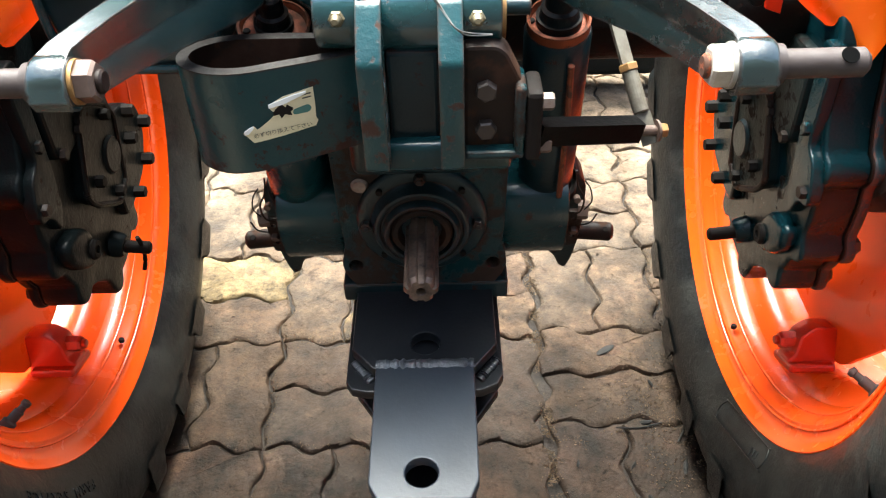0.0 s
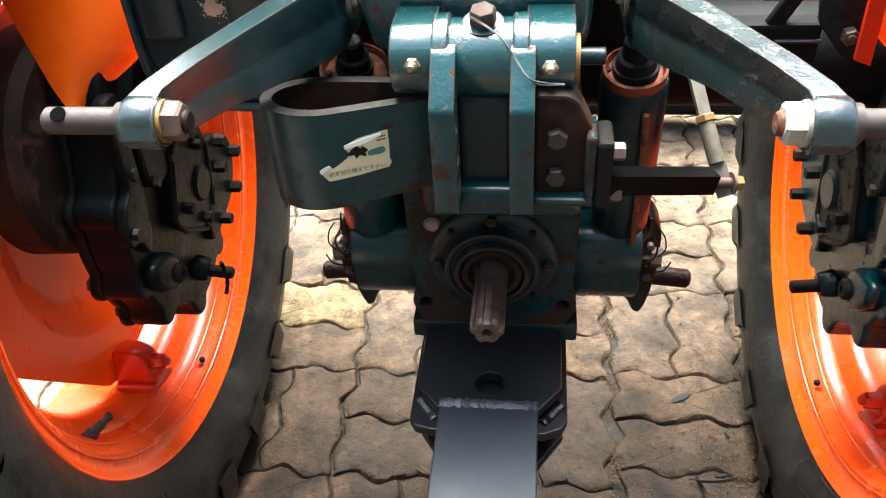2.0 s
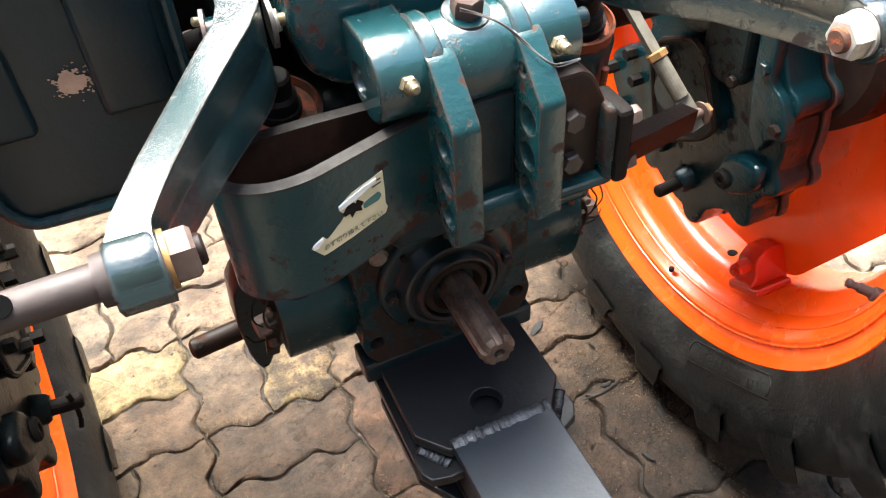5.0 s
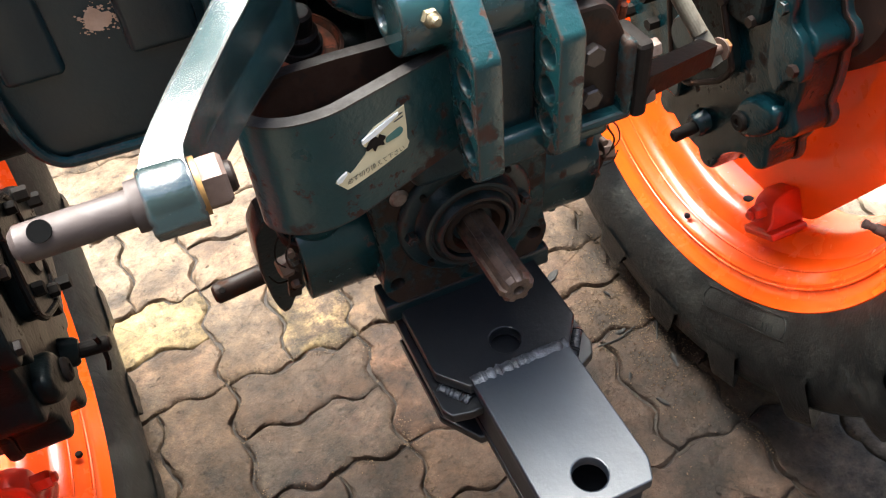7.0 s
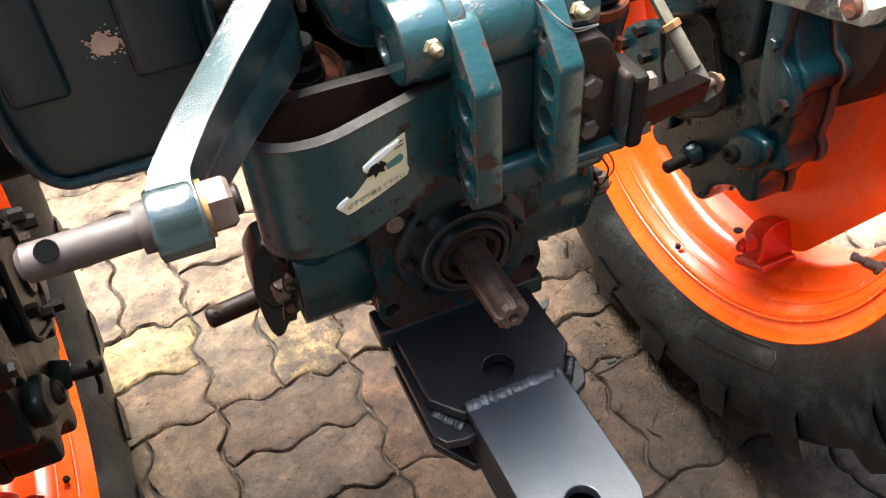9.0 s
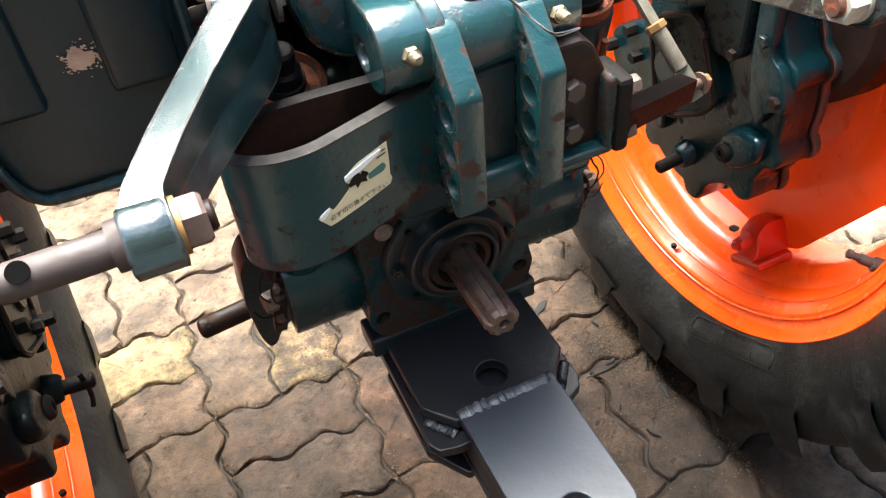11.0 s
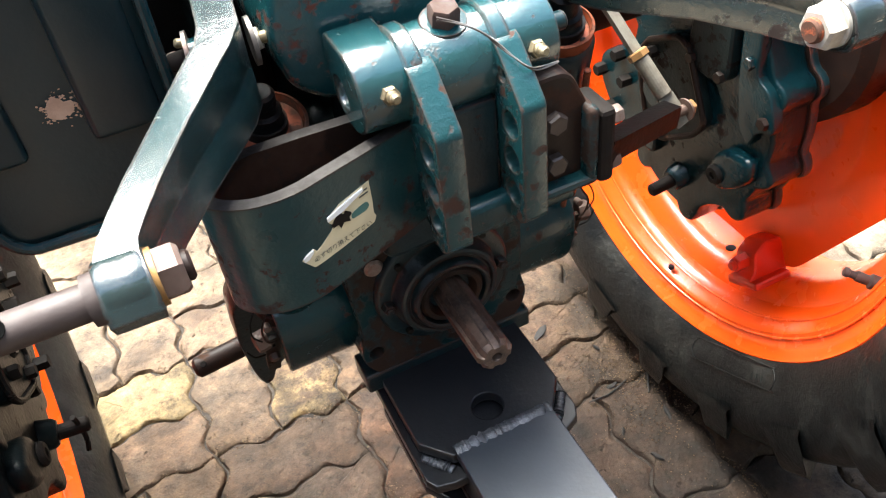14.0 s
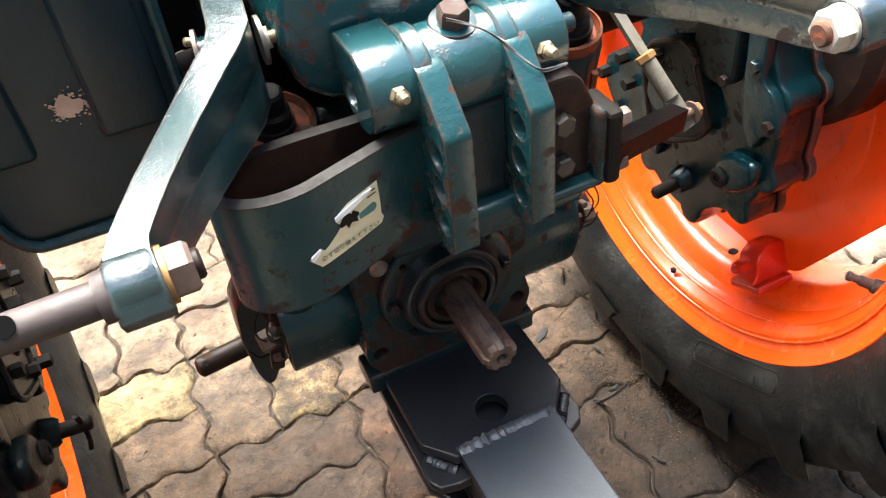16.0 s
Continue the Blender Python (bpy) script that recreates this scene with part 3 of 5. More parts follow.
        if abs(f.normal.z) < 0.5 and f.normal.dot(inside) > 0.3 * inside.length:
            f.material_index = 1
        elif f.normal.z > 0.6:
            f.material_index = 2

    def onto(bm, lift=0.0):
        """Lays a flat piece drawn round y = 0 onto the slanting front of the strap."""
        for k in range(24):
            bmesh.ops.bisect_plane(bm, geom=bm.verts[:] + bm.edges[:] + bm.faces[:], plane_co=(-0.133 + 0.0026 * k, 0, 0), plane_no=(1, 0, 0))
        for v in bm.verts:
            bend = -0.078 + 0.2785 * (v.co.x + 0.030) if v.co.x > -0.1152 else -0.0765 - 0.0275 * math.sqrt(1 - ((v.co.x + 0.132) / 0.0425) ** 2)
            v.co.y += bend - 0.0054 - lift
        return bm

    lab = [(-0.1085, 0.8125), (-0.0980, 0.8180), (-0.0745, 0.8225), (-0.0745, 0.8060), (-0.0752, 0.7960), (-0.0738, 0.7925), (-0.0760, 0.7882), (-0.1000, 0.7840), (-0.1240, 0.7812), (-0.1310, 0.7900), (-0.1285, 0.7930), (-0.1225, 0.7962), (-0.1200, 0.7928), (-0.1165, 0.7948), (-0.1080, 0.8010), (-0.1045, 0.8050), (-0.1075, 0.8080)]
    sticker = part("sticker", onto(slab(lab, "y", -0.0001, 0.0006, r=0)), LABEL, strap, "torn cream warning sticker")
    tear = [(-0.0985 + 0.0072 * (1 + 0.35 * math.sin(q * 2.7)) * math.cos(q * 0.45), 0.8060 + 0.0046 * (1 + 0.4 * math.cos(q * 3.1)) * math.sin(q * 0.45)) for q in range(14)]
    part("torn_patch", onto(slab(tear, "y", -0.0008, 0.0, r=0), 0.0001), DARK, sticker)
    for x0, z0, x1, z1, w in ((-0.1085, 0.8105, -0.0800, 0.8185, 0.0030), (-0.1300, 0.7895, -0.1225, 0.7945, 0.0028)):
        part("torn_edge", onto(slab([(x0, z0), (x0 + (x1 - x0) * 0.4, z0 + (z1 - z0) * 0.4 - w * 0.5), (x1, z1), (x1, z1 + w * 0.6), (x0 + (x1 - x0) * 0.6, z0 + (z1 - z0) * 0.6 + w), (x0, z0 + w)], "y", -0.0014, 0.0, r=0), 0.0001), TORN, sticker)
    part("print_mark", onto(slab(rounded([(-0.0915, 0.8010), (-0.0800, 0.8015), (-0.0770, 0.8045), (-0.0790, 0.8085), (-0.0840, 0.8075), (-0.0915, 0.8055)], 0.002), "y", -0.0003, 0.0, r=0), 0.0001), PRINT_TEAL, sticker)
    for z in (0.8135, 0.8165):
        part("print_mark", onto(slab([(-0.0835, z), (-0.0765, z + 0.0009), (-0.0765, z + 0.0019), (-0.0835, z + 0.0010)], "y", -0.0003, 0.0, r=0), 0.0001), PRINT, sticker)
    text = bpy.data.curves.new("warning_text", "FONT")
    text.body, text.size, text.extrude, text.align_x = "必ず切り換えて下さい", 0.0047, 0.00004, "LEFT"
    tmp = new("warning_text", text)
    bpy.context.view_layer.update()
    me = bpy.data.meshes.new_from_object(tmp.evaluated_get(bpy.context.evaluated_depsgraph_get()))
    bpy.data.objects.remove(tmp)
    me.materials.clear()
    me.materials.append(PRINT)
    words = new("warning_text", me)
    words.parent = sticker
    words.matrix_basis = pose(-0.1235, -0.0845 + 0.2735 * (-0.1235 + 0.030), 0.7862, 90, -3.5, 15.2)
    # twisted lock wire
    pts = [(-0.008, -0.078, 0.906), (0.006, -0.084, 0.901), (0.016, -0.090, 0.895), (0.024, -0.098, 0.886), (0.030, -0.105, 0.880), (0.036, -0.110, 0.874), (0.045, -0.108, 0.868), (0.062, -0.104, 0.866)]
    lock = part("lock_wire", wire(pts, 0.0006), WIRE, tractor, "thin twisted lock wire")
    part("wire_strand", wire([(x, y + 0.0009 * math.sin(k * 2.2), z + 0.0010 + 0.0008 * math.cos(k * 2.2)) for k, (x, y, z) in enumerate(pts)], 0.0006), WIRE, lock)


LABEL = metal("cream_sticker", (0.52, 0.45, 0.28), (0.62, 0.55, 0.36), 0.5, 0.0, 40, 0.05)
TORN = metal("torn_white_paper", (0.62, 0.62, 0.60), (0.78, 0.78, 0.76), 0.35, 0.0, 60, 0.2)
PRINT = metal("dark_print", (0.03, 0.035, 0.03), (0.05, 0.05, 0.045), 0.6, 0.0)
PRINT_TEAL = metal("green_print", (0.03, 0.12, 0.11), (0.05, 0.14, 0.12), 0.5, 0.0)
lift_housing()


def position_control():
    """The bolted plate, block and lever beside the brackets, and the rod that works it."""
    plate = part("side_plate", slab(rounded([(0.041, 0.768), (0.086, 0.768), (0.086, 0.826), (0.074, 0.851), (0.066, 0.857), (0.041, 0.857)], 0.005), "y", -0.104, -0.080, r=0.003), RUSTY, tractor, "rust-brown bolted plate")
    part("rim", box(0.080, 0.0885, -0.116, -0.080, 0.766, 0.828, 0.004, 3), RUST_TEAL, plate, "worn raised edge")
    part("foot", box(0.041, 0.088, -0.116, -0.085, 0.764, 0.771, 0.003), TEAL_WORN, plate)
    for z in (0.8215, 0.787):
        part("bolt", hexbolt((0.058, -0.103, z), (0.058, -0.111, z), 0.0086, turn=z * 40), BOLT_DARK, plate)
    block = part("block", box(0.0885, 0.101, -0.117, -0.080, 0.762, 0.824, 0.004), DARK, tractor, "dark steel block")
    for z in (0.811, 0.772):
        part("bolt", hexbolt((0.100, -0.107, z), (0.110, -0.107, z), 0.0072, turn=0.2), STEEL if z > 0.8 else NUT, block)
    lever = part("control_lever", bevel(sweep([(0.098, -0.106, 0.783), (0.187, -0.069, 0.759)], [(-0.0080, -0.0088), (0.0080, -0.0088), (0.0080, 0.0088), (-0.0080, 0.0088)]), 0.0062, 4), LEVER_BLACK, tractor, "black square lever")
    part("washer", lathe([(0, 0.004), (0, 0.0095), (0.002, 0.0095), (0.002, 0.004)], along((0.2035, -0.065, 0.754), (0.3, -0.045, 0.747))[0], 24), NUT, lever)
    part("bolt", hexbolt((0.205, -0.0645, 0.754), (0.213, -0.063, 0.7533), 0.0066, turn=0.5), BRASS, lever)
    part("pin", rod((0.188, -0.068, 0.757), (0.206, -0.0645, 0.754), 0.0045, 16), NUT, lever)
    a, b, c, d = (0.2005, -0.070, 0.744), (0.1925, -0.053, 0.765), (0.1830, -0.030, 0.792), (0.1640, 0.018, 0.848)
    link = part("link_rod", rod(b, c, 0.0068, 20), OLIVE, tractor, "cream adjustable link rod")
    part("clevis", bevel(sweep([a, b], [(-0.002, -0.007), (0.002, -0.007), (0.002, 0.007), (-0.002, 0.007)], up=(1, 0, 0.2)), 0.001), OLIVE, link)
    part("lock_nut", hexbolt(c, Vector(c) + (Vector(d) - Vector(c)).normalized() * 0.006, 0.0088), BRASS, link)
    part("upper_rod", bevel(sweep([Vector(c) + (Vector(d) - Vector(c)) * 0.08, d], [(-0.0055, -0.002), (0.0055, -0.002), (0.0055, 0.002), (-0.0055, 0.002)]), 0.0012), OLIVE, link)


position_control()


def lift_arm(s):
    """A forged lift arm with its end pin and nut; s is -1 or 1."""
    rows = [(0.1230, 0.110, 0.930), (0.1235, 0.040, 0.930), (0.1250, 0.000, 0.926), (0.1290, -0.030, 0.922), (0.1370, -0.047, 0.919), (0.1480, -0.062, 0.917), (0.1750, -0.100, 0.911), (0.2000, -0.136, 0.905), (0.2120, -0.154, 0.901), (0.2190, -0.166, 0.899), (0.2225, -0.176, 0.8965), (0.2232, -0.187, 0.8945), (0.2235, -0.1945, 0.8900), (0.2235, -0.1985, 0.8835)]
    high = [0.070, 0.068, 0.066, 0.062, 0.060, 0.058, 0.051, 0.045, 0.042, 0.040, 0.0365, 0.033, 0.024, 0.009]
    if s > 0:
        rows = [(x, y, z - 0.008 * min(1, max(0, 1.0 + y / 0.19))) for x, y, z in rows]
        high = [h - 0.007 * min(1, max(0, (y + 0.16) / 0.06)) for (x, y, z), h in zip(rows, high)]
    pts = [(s * x, y, z - h / 2) for (x, y, z), h in zip(rows, high)]
    w = 0.0100
    sec = [(-w, -0.5), (w, -0.5), (w, -0.10), (w * 0.90, -0.04), (w * 0.90, 0.04), (w, 0.10), (w, 0.5), (-w, 0.5), (-w, 0.10), (-w * 0.9, 0.04), (-w * 0.9, -0.04), (-w, -0.10)]
    sc = [(1.25, h) for h in high[:4]] + [(1.1, h) for h in high[4:6]] + [(1.0, h) for h in high[6:9]] + [(1.0 + 0.08 * k, h) for k, h in enumerate(high[9:])]
    arm = part("lift_arm", bevel(sweep(pts, sec, scales=sc), 0.0035, 3, 50), ARM if s < 0 else RUST_ARM, tractor, "forged teal lift arm, paint rubbed pale on top" if s < 0 else "forged teal lift arm with brown rust patches")
    y, z = -0.180, 0.879
    part("boss", lathe([(0, 0), (0, 0.0160), (0.003, 0.0180), (0.022, 0.0180), (0.025, 0.0160), (0.025, 0)], along((s * 0.2110, y, z), (s * 1, y, z))[0], 36), RUST_ARM, arm)
    pin = part("arm_pin", rod((s * 0.234, y, z), (s * 0.298, y, z), 0.0096, 28, 0.35), PIN, tractor, "brown steel hitch pin with a cross hole")
    part("collar", lathe([(0, 0), (0, 0.0135), (0.007, 0.0130), (0.007, 0)], along((s * 0.2355, y, z), (s * 1, y, z))[0], 28), PIN, pin)
    hole = (s * 0.283, y - 0.0052, z + 0.0080)
    # flat black disc on the pin in place of a drilled hole
    part("cross_hole", lathe([(0, 0), (0, 0.0056), (0.0006, 0.0056), (0.0006, 0)], along(hole, (hole[0], hole[1] - 0.0052, hole[2] + 0.0080))[0], 20), HOLE, pin)
    part("washer", lathe([(0, 0), (0, 0.0150), (0.0028, 0.0150), (0.0028, 0)], along((s * 0.2110, y, z), (s * 0.1, y, z))[0], 28), BRASS if s < 0 else NUT_PALE, pin)
    part("nut", hexbolt((s * 0.2085, y, z), (s * 0.1960, y, z), 0.0142, 0.0022, turn=0.25), NUT if s < 0 else NUT_PALE, pin, "large rusty nut" if s < 0 else "large pale zinc nut")
    part("stud_end", lathe([(0, 0), (0, 0.0082), (0.004, 0.0080), (0.0055, 0.0066), (0.0055, 0)], along((s * 0.1975, y, z), (s * 0.1, y, z))[0], 24), RUSTY if s < 0 else COLLAR, pin, "rusty threaded end")
    # pivot pin, washer and cotter at the inner end
    piv = part("pivot_washer", lathe([(0, 0), (0, 0.0160), (0.0030, 0.0160), (0.0030, 0)], along((s * 0.1105, -0.012, 0.895), (s * 0.09, -0.013, 0.895))[0], 32), WIRE, tractor)
    part("elbow_hub", lathe([(0, 0), (0, 0.0075), (0.004, 0.0070), (0.004, 0)], along((s * 0.1075, -0.013, 0.896), (s * 0.09, -0.017, 0.899))[0], 20), NUT_PALE, piv)
    elbow = part("elbow", rod((s * 0.105, -0.014, 0.8965), (s * 0.0945, -0.0185, 0.8985), 0.0042, 18, 0.3), SHINY, piv)
    part("elbow_nut", hexbolt((s * 0.0945, -0.0185, 0.8970), (s * 0.0940, -0.0192, 0.9035), 0.0052), SHINY, elbow)
    part("grease_nipple", lathe([(0, 0), (0, 0.0034), (0.003, 0.0034), (0.004, 0.0024), (0.006, 0.0034), (0.009, 0.0030), (0.009, 0)], along((s * 0.0940, -0.0192, 0.9030), (s * 0.0930, -0.0205, 0.9120))[0], 16), SHINY, elbow)
    if s < 0:
        stub = part("pivot_stub", rod((-0.134, -0.010, 0.895), (-0.150, -0.008, 0.895), 0.0110, 24, 0.2), TEAL, tractor, "teal pivot stub behind the arm")
        part("ring", lathe([(0, 0.004), (0, 0.0145), (0.0026, 0.0145), (0.0026, 0.004)], along((-0.1475, -0.006, 0.896), (-0.16, -0.004, 0.896))[0], 32), STEEL, stub, "bright steel ring")
        part("stud", rod((-0.148, -0.004, 0.893), (-0.161, 0.004, 0.888), 0.0062, 18, 0.3), DARK, stub)
        part("nut", hexbolt((-0.156, 0.006, 0.886), (-0.1615, 0.010, 0.8835), 0.0082, 0.002), STEEL, stub)
        part("nipple_tip", rod((-0.150, -0.006, 0.904), (-0.1555, -0.006, 0.9055), 0.0030, 12, 0.4), SHINY, stub)


for side in (-1, 1):
    lift_arm(side)


def lift_cylinder(s):
    a, b = (s * 0.130, 0.054, 0.612), ((-0.116, -0.006, 0.828) if s < 0 else (0.124, -0.004, 0.826))
    m, n = along(a, b)
    g = 1.0 if s < 0 else 0.88
    # the right barrel takes the darker of the two teal paints
    cyl = part("lift_cylinder", lathe([(h, r * g) for h, r in ((0, 0), (0, 0.029), (0.006, 0.032), (n * 0.40, 0.033), (n * 0.40 + 0.002, 0.0318), (n * 0.42, 0.0318), (n * 0.42 + 0.002, 0.033), (n - 0.010, 0.033), (n - 0.006, 0.031), (n - 0.006, 0))], m, 44), TEAL if s < 0 else TEAL_DARK, tractor, "glossy dark teal hydraulic cylinder" if s < 0 else "near-black hydraulic cylinder")
    part("foot_ring", lathe([(-0.004, 0.020), (-0.004, 0.0335), (0.003, 0.0345), (0.010, 0.0345), (0.012, 0.0325)], m, 44), DARK, cyl)
    part("collar", lathe([(h, r * g) for h, r in ((n - 0.009, 0.014), (n - 0.009, 0.0285), (n - 0.006, 0.0305), (n + 0.004, 0.0310), (n + 0.005, 0.0285), (n - 0.001, 0.0265), (n, 0.014), (n - 0.009, 0.014))], m, 40), COLLAR, cyl, "orange rusted collar")
    part("ram", lathe([(h, r * (1.0 if s > 0 else 0.84)) for h, r in ((n - 0.002, 0.0195), (n + 0.004, 0.0195), (n + 0.008, 0.0165), (n + 0.016, 0.0160), (n + 0.018, 0.0125), (n + 0.032, 0.0115), (n + 0.034, 0.009), (n + 0.034, 0))], m, 28), NEAR_BLACK, cyl)
    part("ram_seal", lathe([(h, r * (1.0 if s > 0 else 0.84)) for h, r in ((n + 0.004, 0.0198), (n + 0.007, 0.0196), (n + 0.007, 0.0160))], m, 28), DARK, cyl)
    for q in (-60, 180):
        c = m @ Vector((0.0230 * math.cos(radians(q)), 0.0230 * math.sin(radians(q)), n - 0.001))
        part("screw_hole", rod(c, m @ Vector((0.0230 * math.cos(radians(q)), 0.0230 * math.sin(radians(q)), n + 0.0012)), 0.0032, 12), DARK, cyl)
    if s > 0:
        part("pipe", wire([m @ Vector((0.012, -0.032, n - 0.02)) if q == 0 else m @ Vector((0.014, -0.033, n - 0.02 - 0.06 * q)) for q in range(4)], 0.0030, 8), COLLAR, cyl, "thin rust-red pipe")


def cross_bar(s):
    """The lower link bar beside the gearbox, its hanging lug and pin."""
    out = rounded([(0.115, 0.630), (0.028, 0.630), (0.013, 0.616), (0.009, 0.594), (0.020, 0.552), (0.036, 0.530), (0.115, 0.530)], 0.010, 4)
    bar = part("cross_bar", slab(out, "x", s * 0.078, s * 0.152, r=0.002), TEAL, tractor, "rounded glossy teal cross bar for the lower links")
    lug = slab(rounded([(s * 0.100, 0.596), (s * 0.158, 0.604), (s * 0.172, 0.602), (s * 0.183, 0.580), (s * 0.187, 0.520), (s * 0.184, 0.460), (s * 0.180, 0.430), (s * 0.175, 0.415), (s * 0.166, 0.420), (s * 0.158, 0.444), (s * 0.120, 0.484), (s * 0.095, 0.520)], 0.008, 3), "y", 0.0, 0.040, r=0.004)
    for v in lug.verts:
        v.co.y += 0.086 + (0.600 - v.co.z) * 0.26
    part("end_casting", lug, TEAL_DARK, bar, "dark end casting with a pointed foot")
    strip = slab(rounded([(s * 0.1525, 0.600), (s * 0.167, 0.598), (s * 0.170, 0.530), (s * 0.158, 0.526)], 0.003), "y", 0.020, 0.026, [(s * 0.160, 0.585, 0.0030), (s * 0.163, 0.548, 0.0028)], r=0.001)
    for v in strip.verts:
        v.co.y += (0.600 - v.co.z) * 0.42
    strip = part("strap", strip, RUSTY, bar, "rusty drilled strap")
    part("bolt", hexbolt((s * 0.1615, 0.036, 0.566), (s * 0.1615, 0.029, 0.563), 0.0052), NUT, strip)
    part("bolt", hexbolt((s * 0.163, 0.026, 0.598), (s * 0.174, 0.024, 0.598), 0.0105), NUT, bar)
    part("clip_ring", rod((s * 0.160, 0.024, 0.616), (s * 0.160, 0.016, 0.617), 0.0036, 14), NUT, bar)
    part("chain_wire", wire([(s * 0.155, 0.010, 0.660), (s * 0.158, 0.012, 0.640), (s * 0.165, 0.010, 0.625), (s * 0.164, 0.014, 0.606), (s * 0.158, 0.016, 0.600)], 0.0010), RUSTY, bar)
    part("lock_wire", wire([(s * 0.166, 0.020, 0.640), (s * 0.172, 0.016, 0.632), (s * 0.174, 0.014, 0.618), (s * 0.168, 0.016, 0.606)], 0.0008), DARK, bar)
    part("lock_wire", wire([(s * 0.168, 0.034, 0.570), (s * 0.178, 0.028, 0.578), (s * 0.184, 0.028, 0.590)], 0.0009), DARK, bar)
    pin = part("lower_pin", rod((s * 0.150, 0.186, 0.440), (s * 0.243, 0.186, 0.430), 0.0125, 24, 0.3), RUSTY, tractor, "dark brown lower link pin")
    # dark stub set on the pin, nothing is bored through
    part("cross_hole", rod((s * 0.232, 0.178, 0.4405), (s * 0.232, 0.1765, 0.4425), 0.004, 12), DARK, pin)


for side in (-1, 1):
    lift_cylinder(side)
    cross_bar(side)


def drawbar():
    base = part("hitch_plate", slab([(-0.075, 0.03), (-0.075, -0.085), (-0.052, -0.112), (0.050, -0.112), (0.073, -0.082), (0.073, 0.03)], "z", 0.498, 0.511, [(0, -0.079, 0.0150)], 0.0015), BLACK, tractor, "fresh black drawbar mounting plate")
    part("lower_plate", slab([(-0.081, 0.02), (-0.081, -0.112), (-0.075, -0.122), (-0.058, -0.126), (0.056, -0.126), (0.073, -0.118), (0.079, -0.106), (0.079, 0.02)], "z", 0.480, 0.492, r=0.0015), BLACK, base)
    part("under_plate", slab([(-0.076, 0.02), (-0.076, -0.085), (-0.050, -0.125), (0.050, -0.125), (0.076, -0.085), (0.076, 0.02)], "z", 0.428, 0.440, r=0.0015), BLACK, base)
    part("web", box(-0.060, 0.060, -0.060, 0.02, 0.438, 0.482, 0.002), BLACK, base)
    bar = part("drawbar", slab(rounded([(-0.049, -0.108), (-0.049, -0.246), (-0.040, -0.263), (0.041, -0.263), (0.049, -0.244), (0.049, -0.108)], 0.003), "z", 0.503, 0.516, [(-0.002, -0.236, 0.0150)], 0.0015), SATIN, tractor, "satin black flat drawbar with a pin hole, rubbed grey")
    part("side_wall", box(-0.046, -0.034, -0.250, -0.100, 0.448, 0.504, 0.002), BLACK, bar)
    part("side_wall", box(0.034, 0.046, -0.250, -0.100, 0.448, 0.504, 0.002), BLACK, bar)
    part("lower_jaw", slab([(-0.047, -0.10), (-0.047, -0.262), (-0.036, -0.275), (0.036, -0.275), (0.047, -0.262), (0.047, -0.10)], "z", 0.442, 0.454, [(-0.002, -0.240, 0.0150)], 0.0015), BLACK, bar)
    def bead(a, b, r, n):
        """A weld seam of n overlapping ripples from a to b."""
        pts, sc = [], []
        for k in range(n * 4 + 1):
            t = k / (n * 4)
            pts.append(Vector(a).lerp(Vector(b), t))
            g = 0.86 + 0.14 * ((k % 4) / 3) + 0.30 * noise.noise((t * 23, 1.0, 2.0))
            sc.append((g, g))
        sec = [(r * 1.25 * math.cos(2 * math.pi * q / 10), r * 0.8 * math.sin(2 * math.pi * q / 10)) for q in range(10)]
        return sweep(pts, sec, scales=sc)

    part("weld_bead", bead((-0.049, -0.1105, 0.5135), (0.049, -0.1105, 0.5135), 0.0058, 17), WELD, bar, "rippled weld bead")
    for s in (-1, 1):
        part("weld_bead", bead((s * 0.054, -0.114, 0.4935), (s * 0.074, -0.088, 0.4935), 0.0042, 8), WELD if s < 0 else BLACK, base)



drawbar()


def letter(ch, s, lip, a, parent):
    """One raised letter on the inner sidewall, its top towards the tread."""
    cu = bpy.data.curves.new("letter", "FONT")
    cu.body, cu.size, cu.extrude, cu.align_x = ch, 0.0185, 0.0012, "CENTER"
    tmp = new("letter", cu)
    bpy.context.view_layer.update()
    me = bpy.data.meshes.new_from_object(tmp.evaluated_get(bpy.context.evaluated_depsgraph_get()))
    bpy.data.objects.remove(tmp)
    me.materials.clear()
    me.materials.append(RUBBER)
    ob = new("letter", me)
    ob.parent = parent
    up = Vector((0.0, math.cos(a), math.sin(a)))
    n = (Vector((-s, 0, 0)) - up * 0.40).normalized()
    up = (up - n * up.dot(n)).normalized()
    right = up.cross(n)
    p = Vector((s * (lip - 0.0185), AXLE_Y, AXLE_Z)) + Vector((0.0, math.cos(a), math.sin(a))) * 0.401
    m4 = Matrix((right, up, n)).transposed().to_4x4()
    m4.translation = p
    ob.matrix_basis = m4


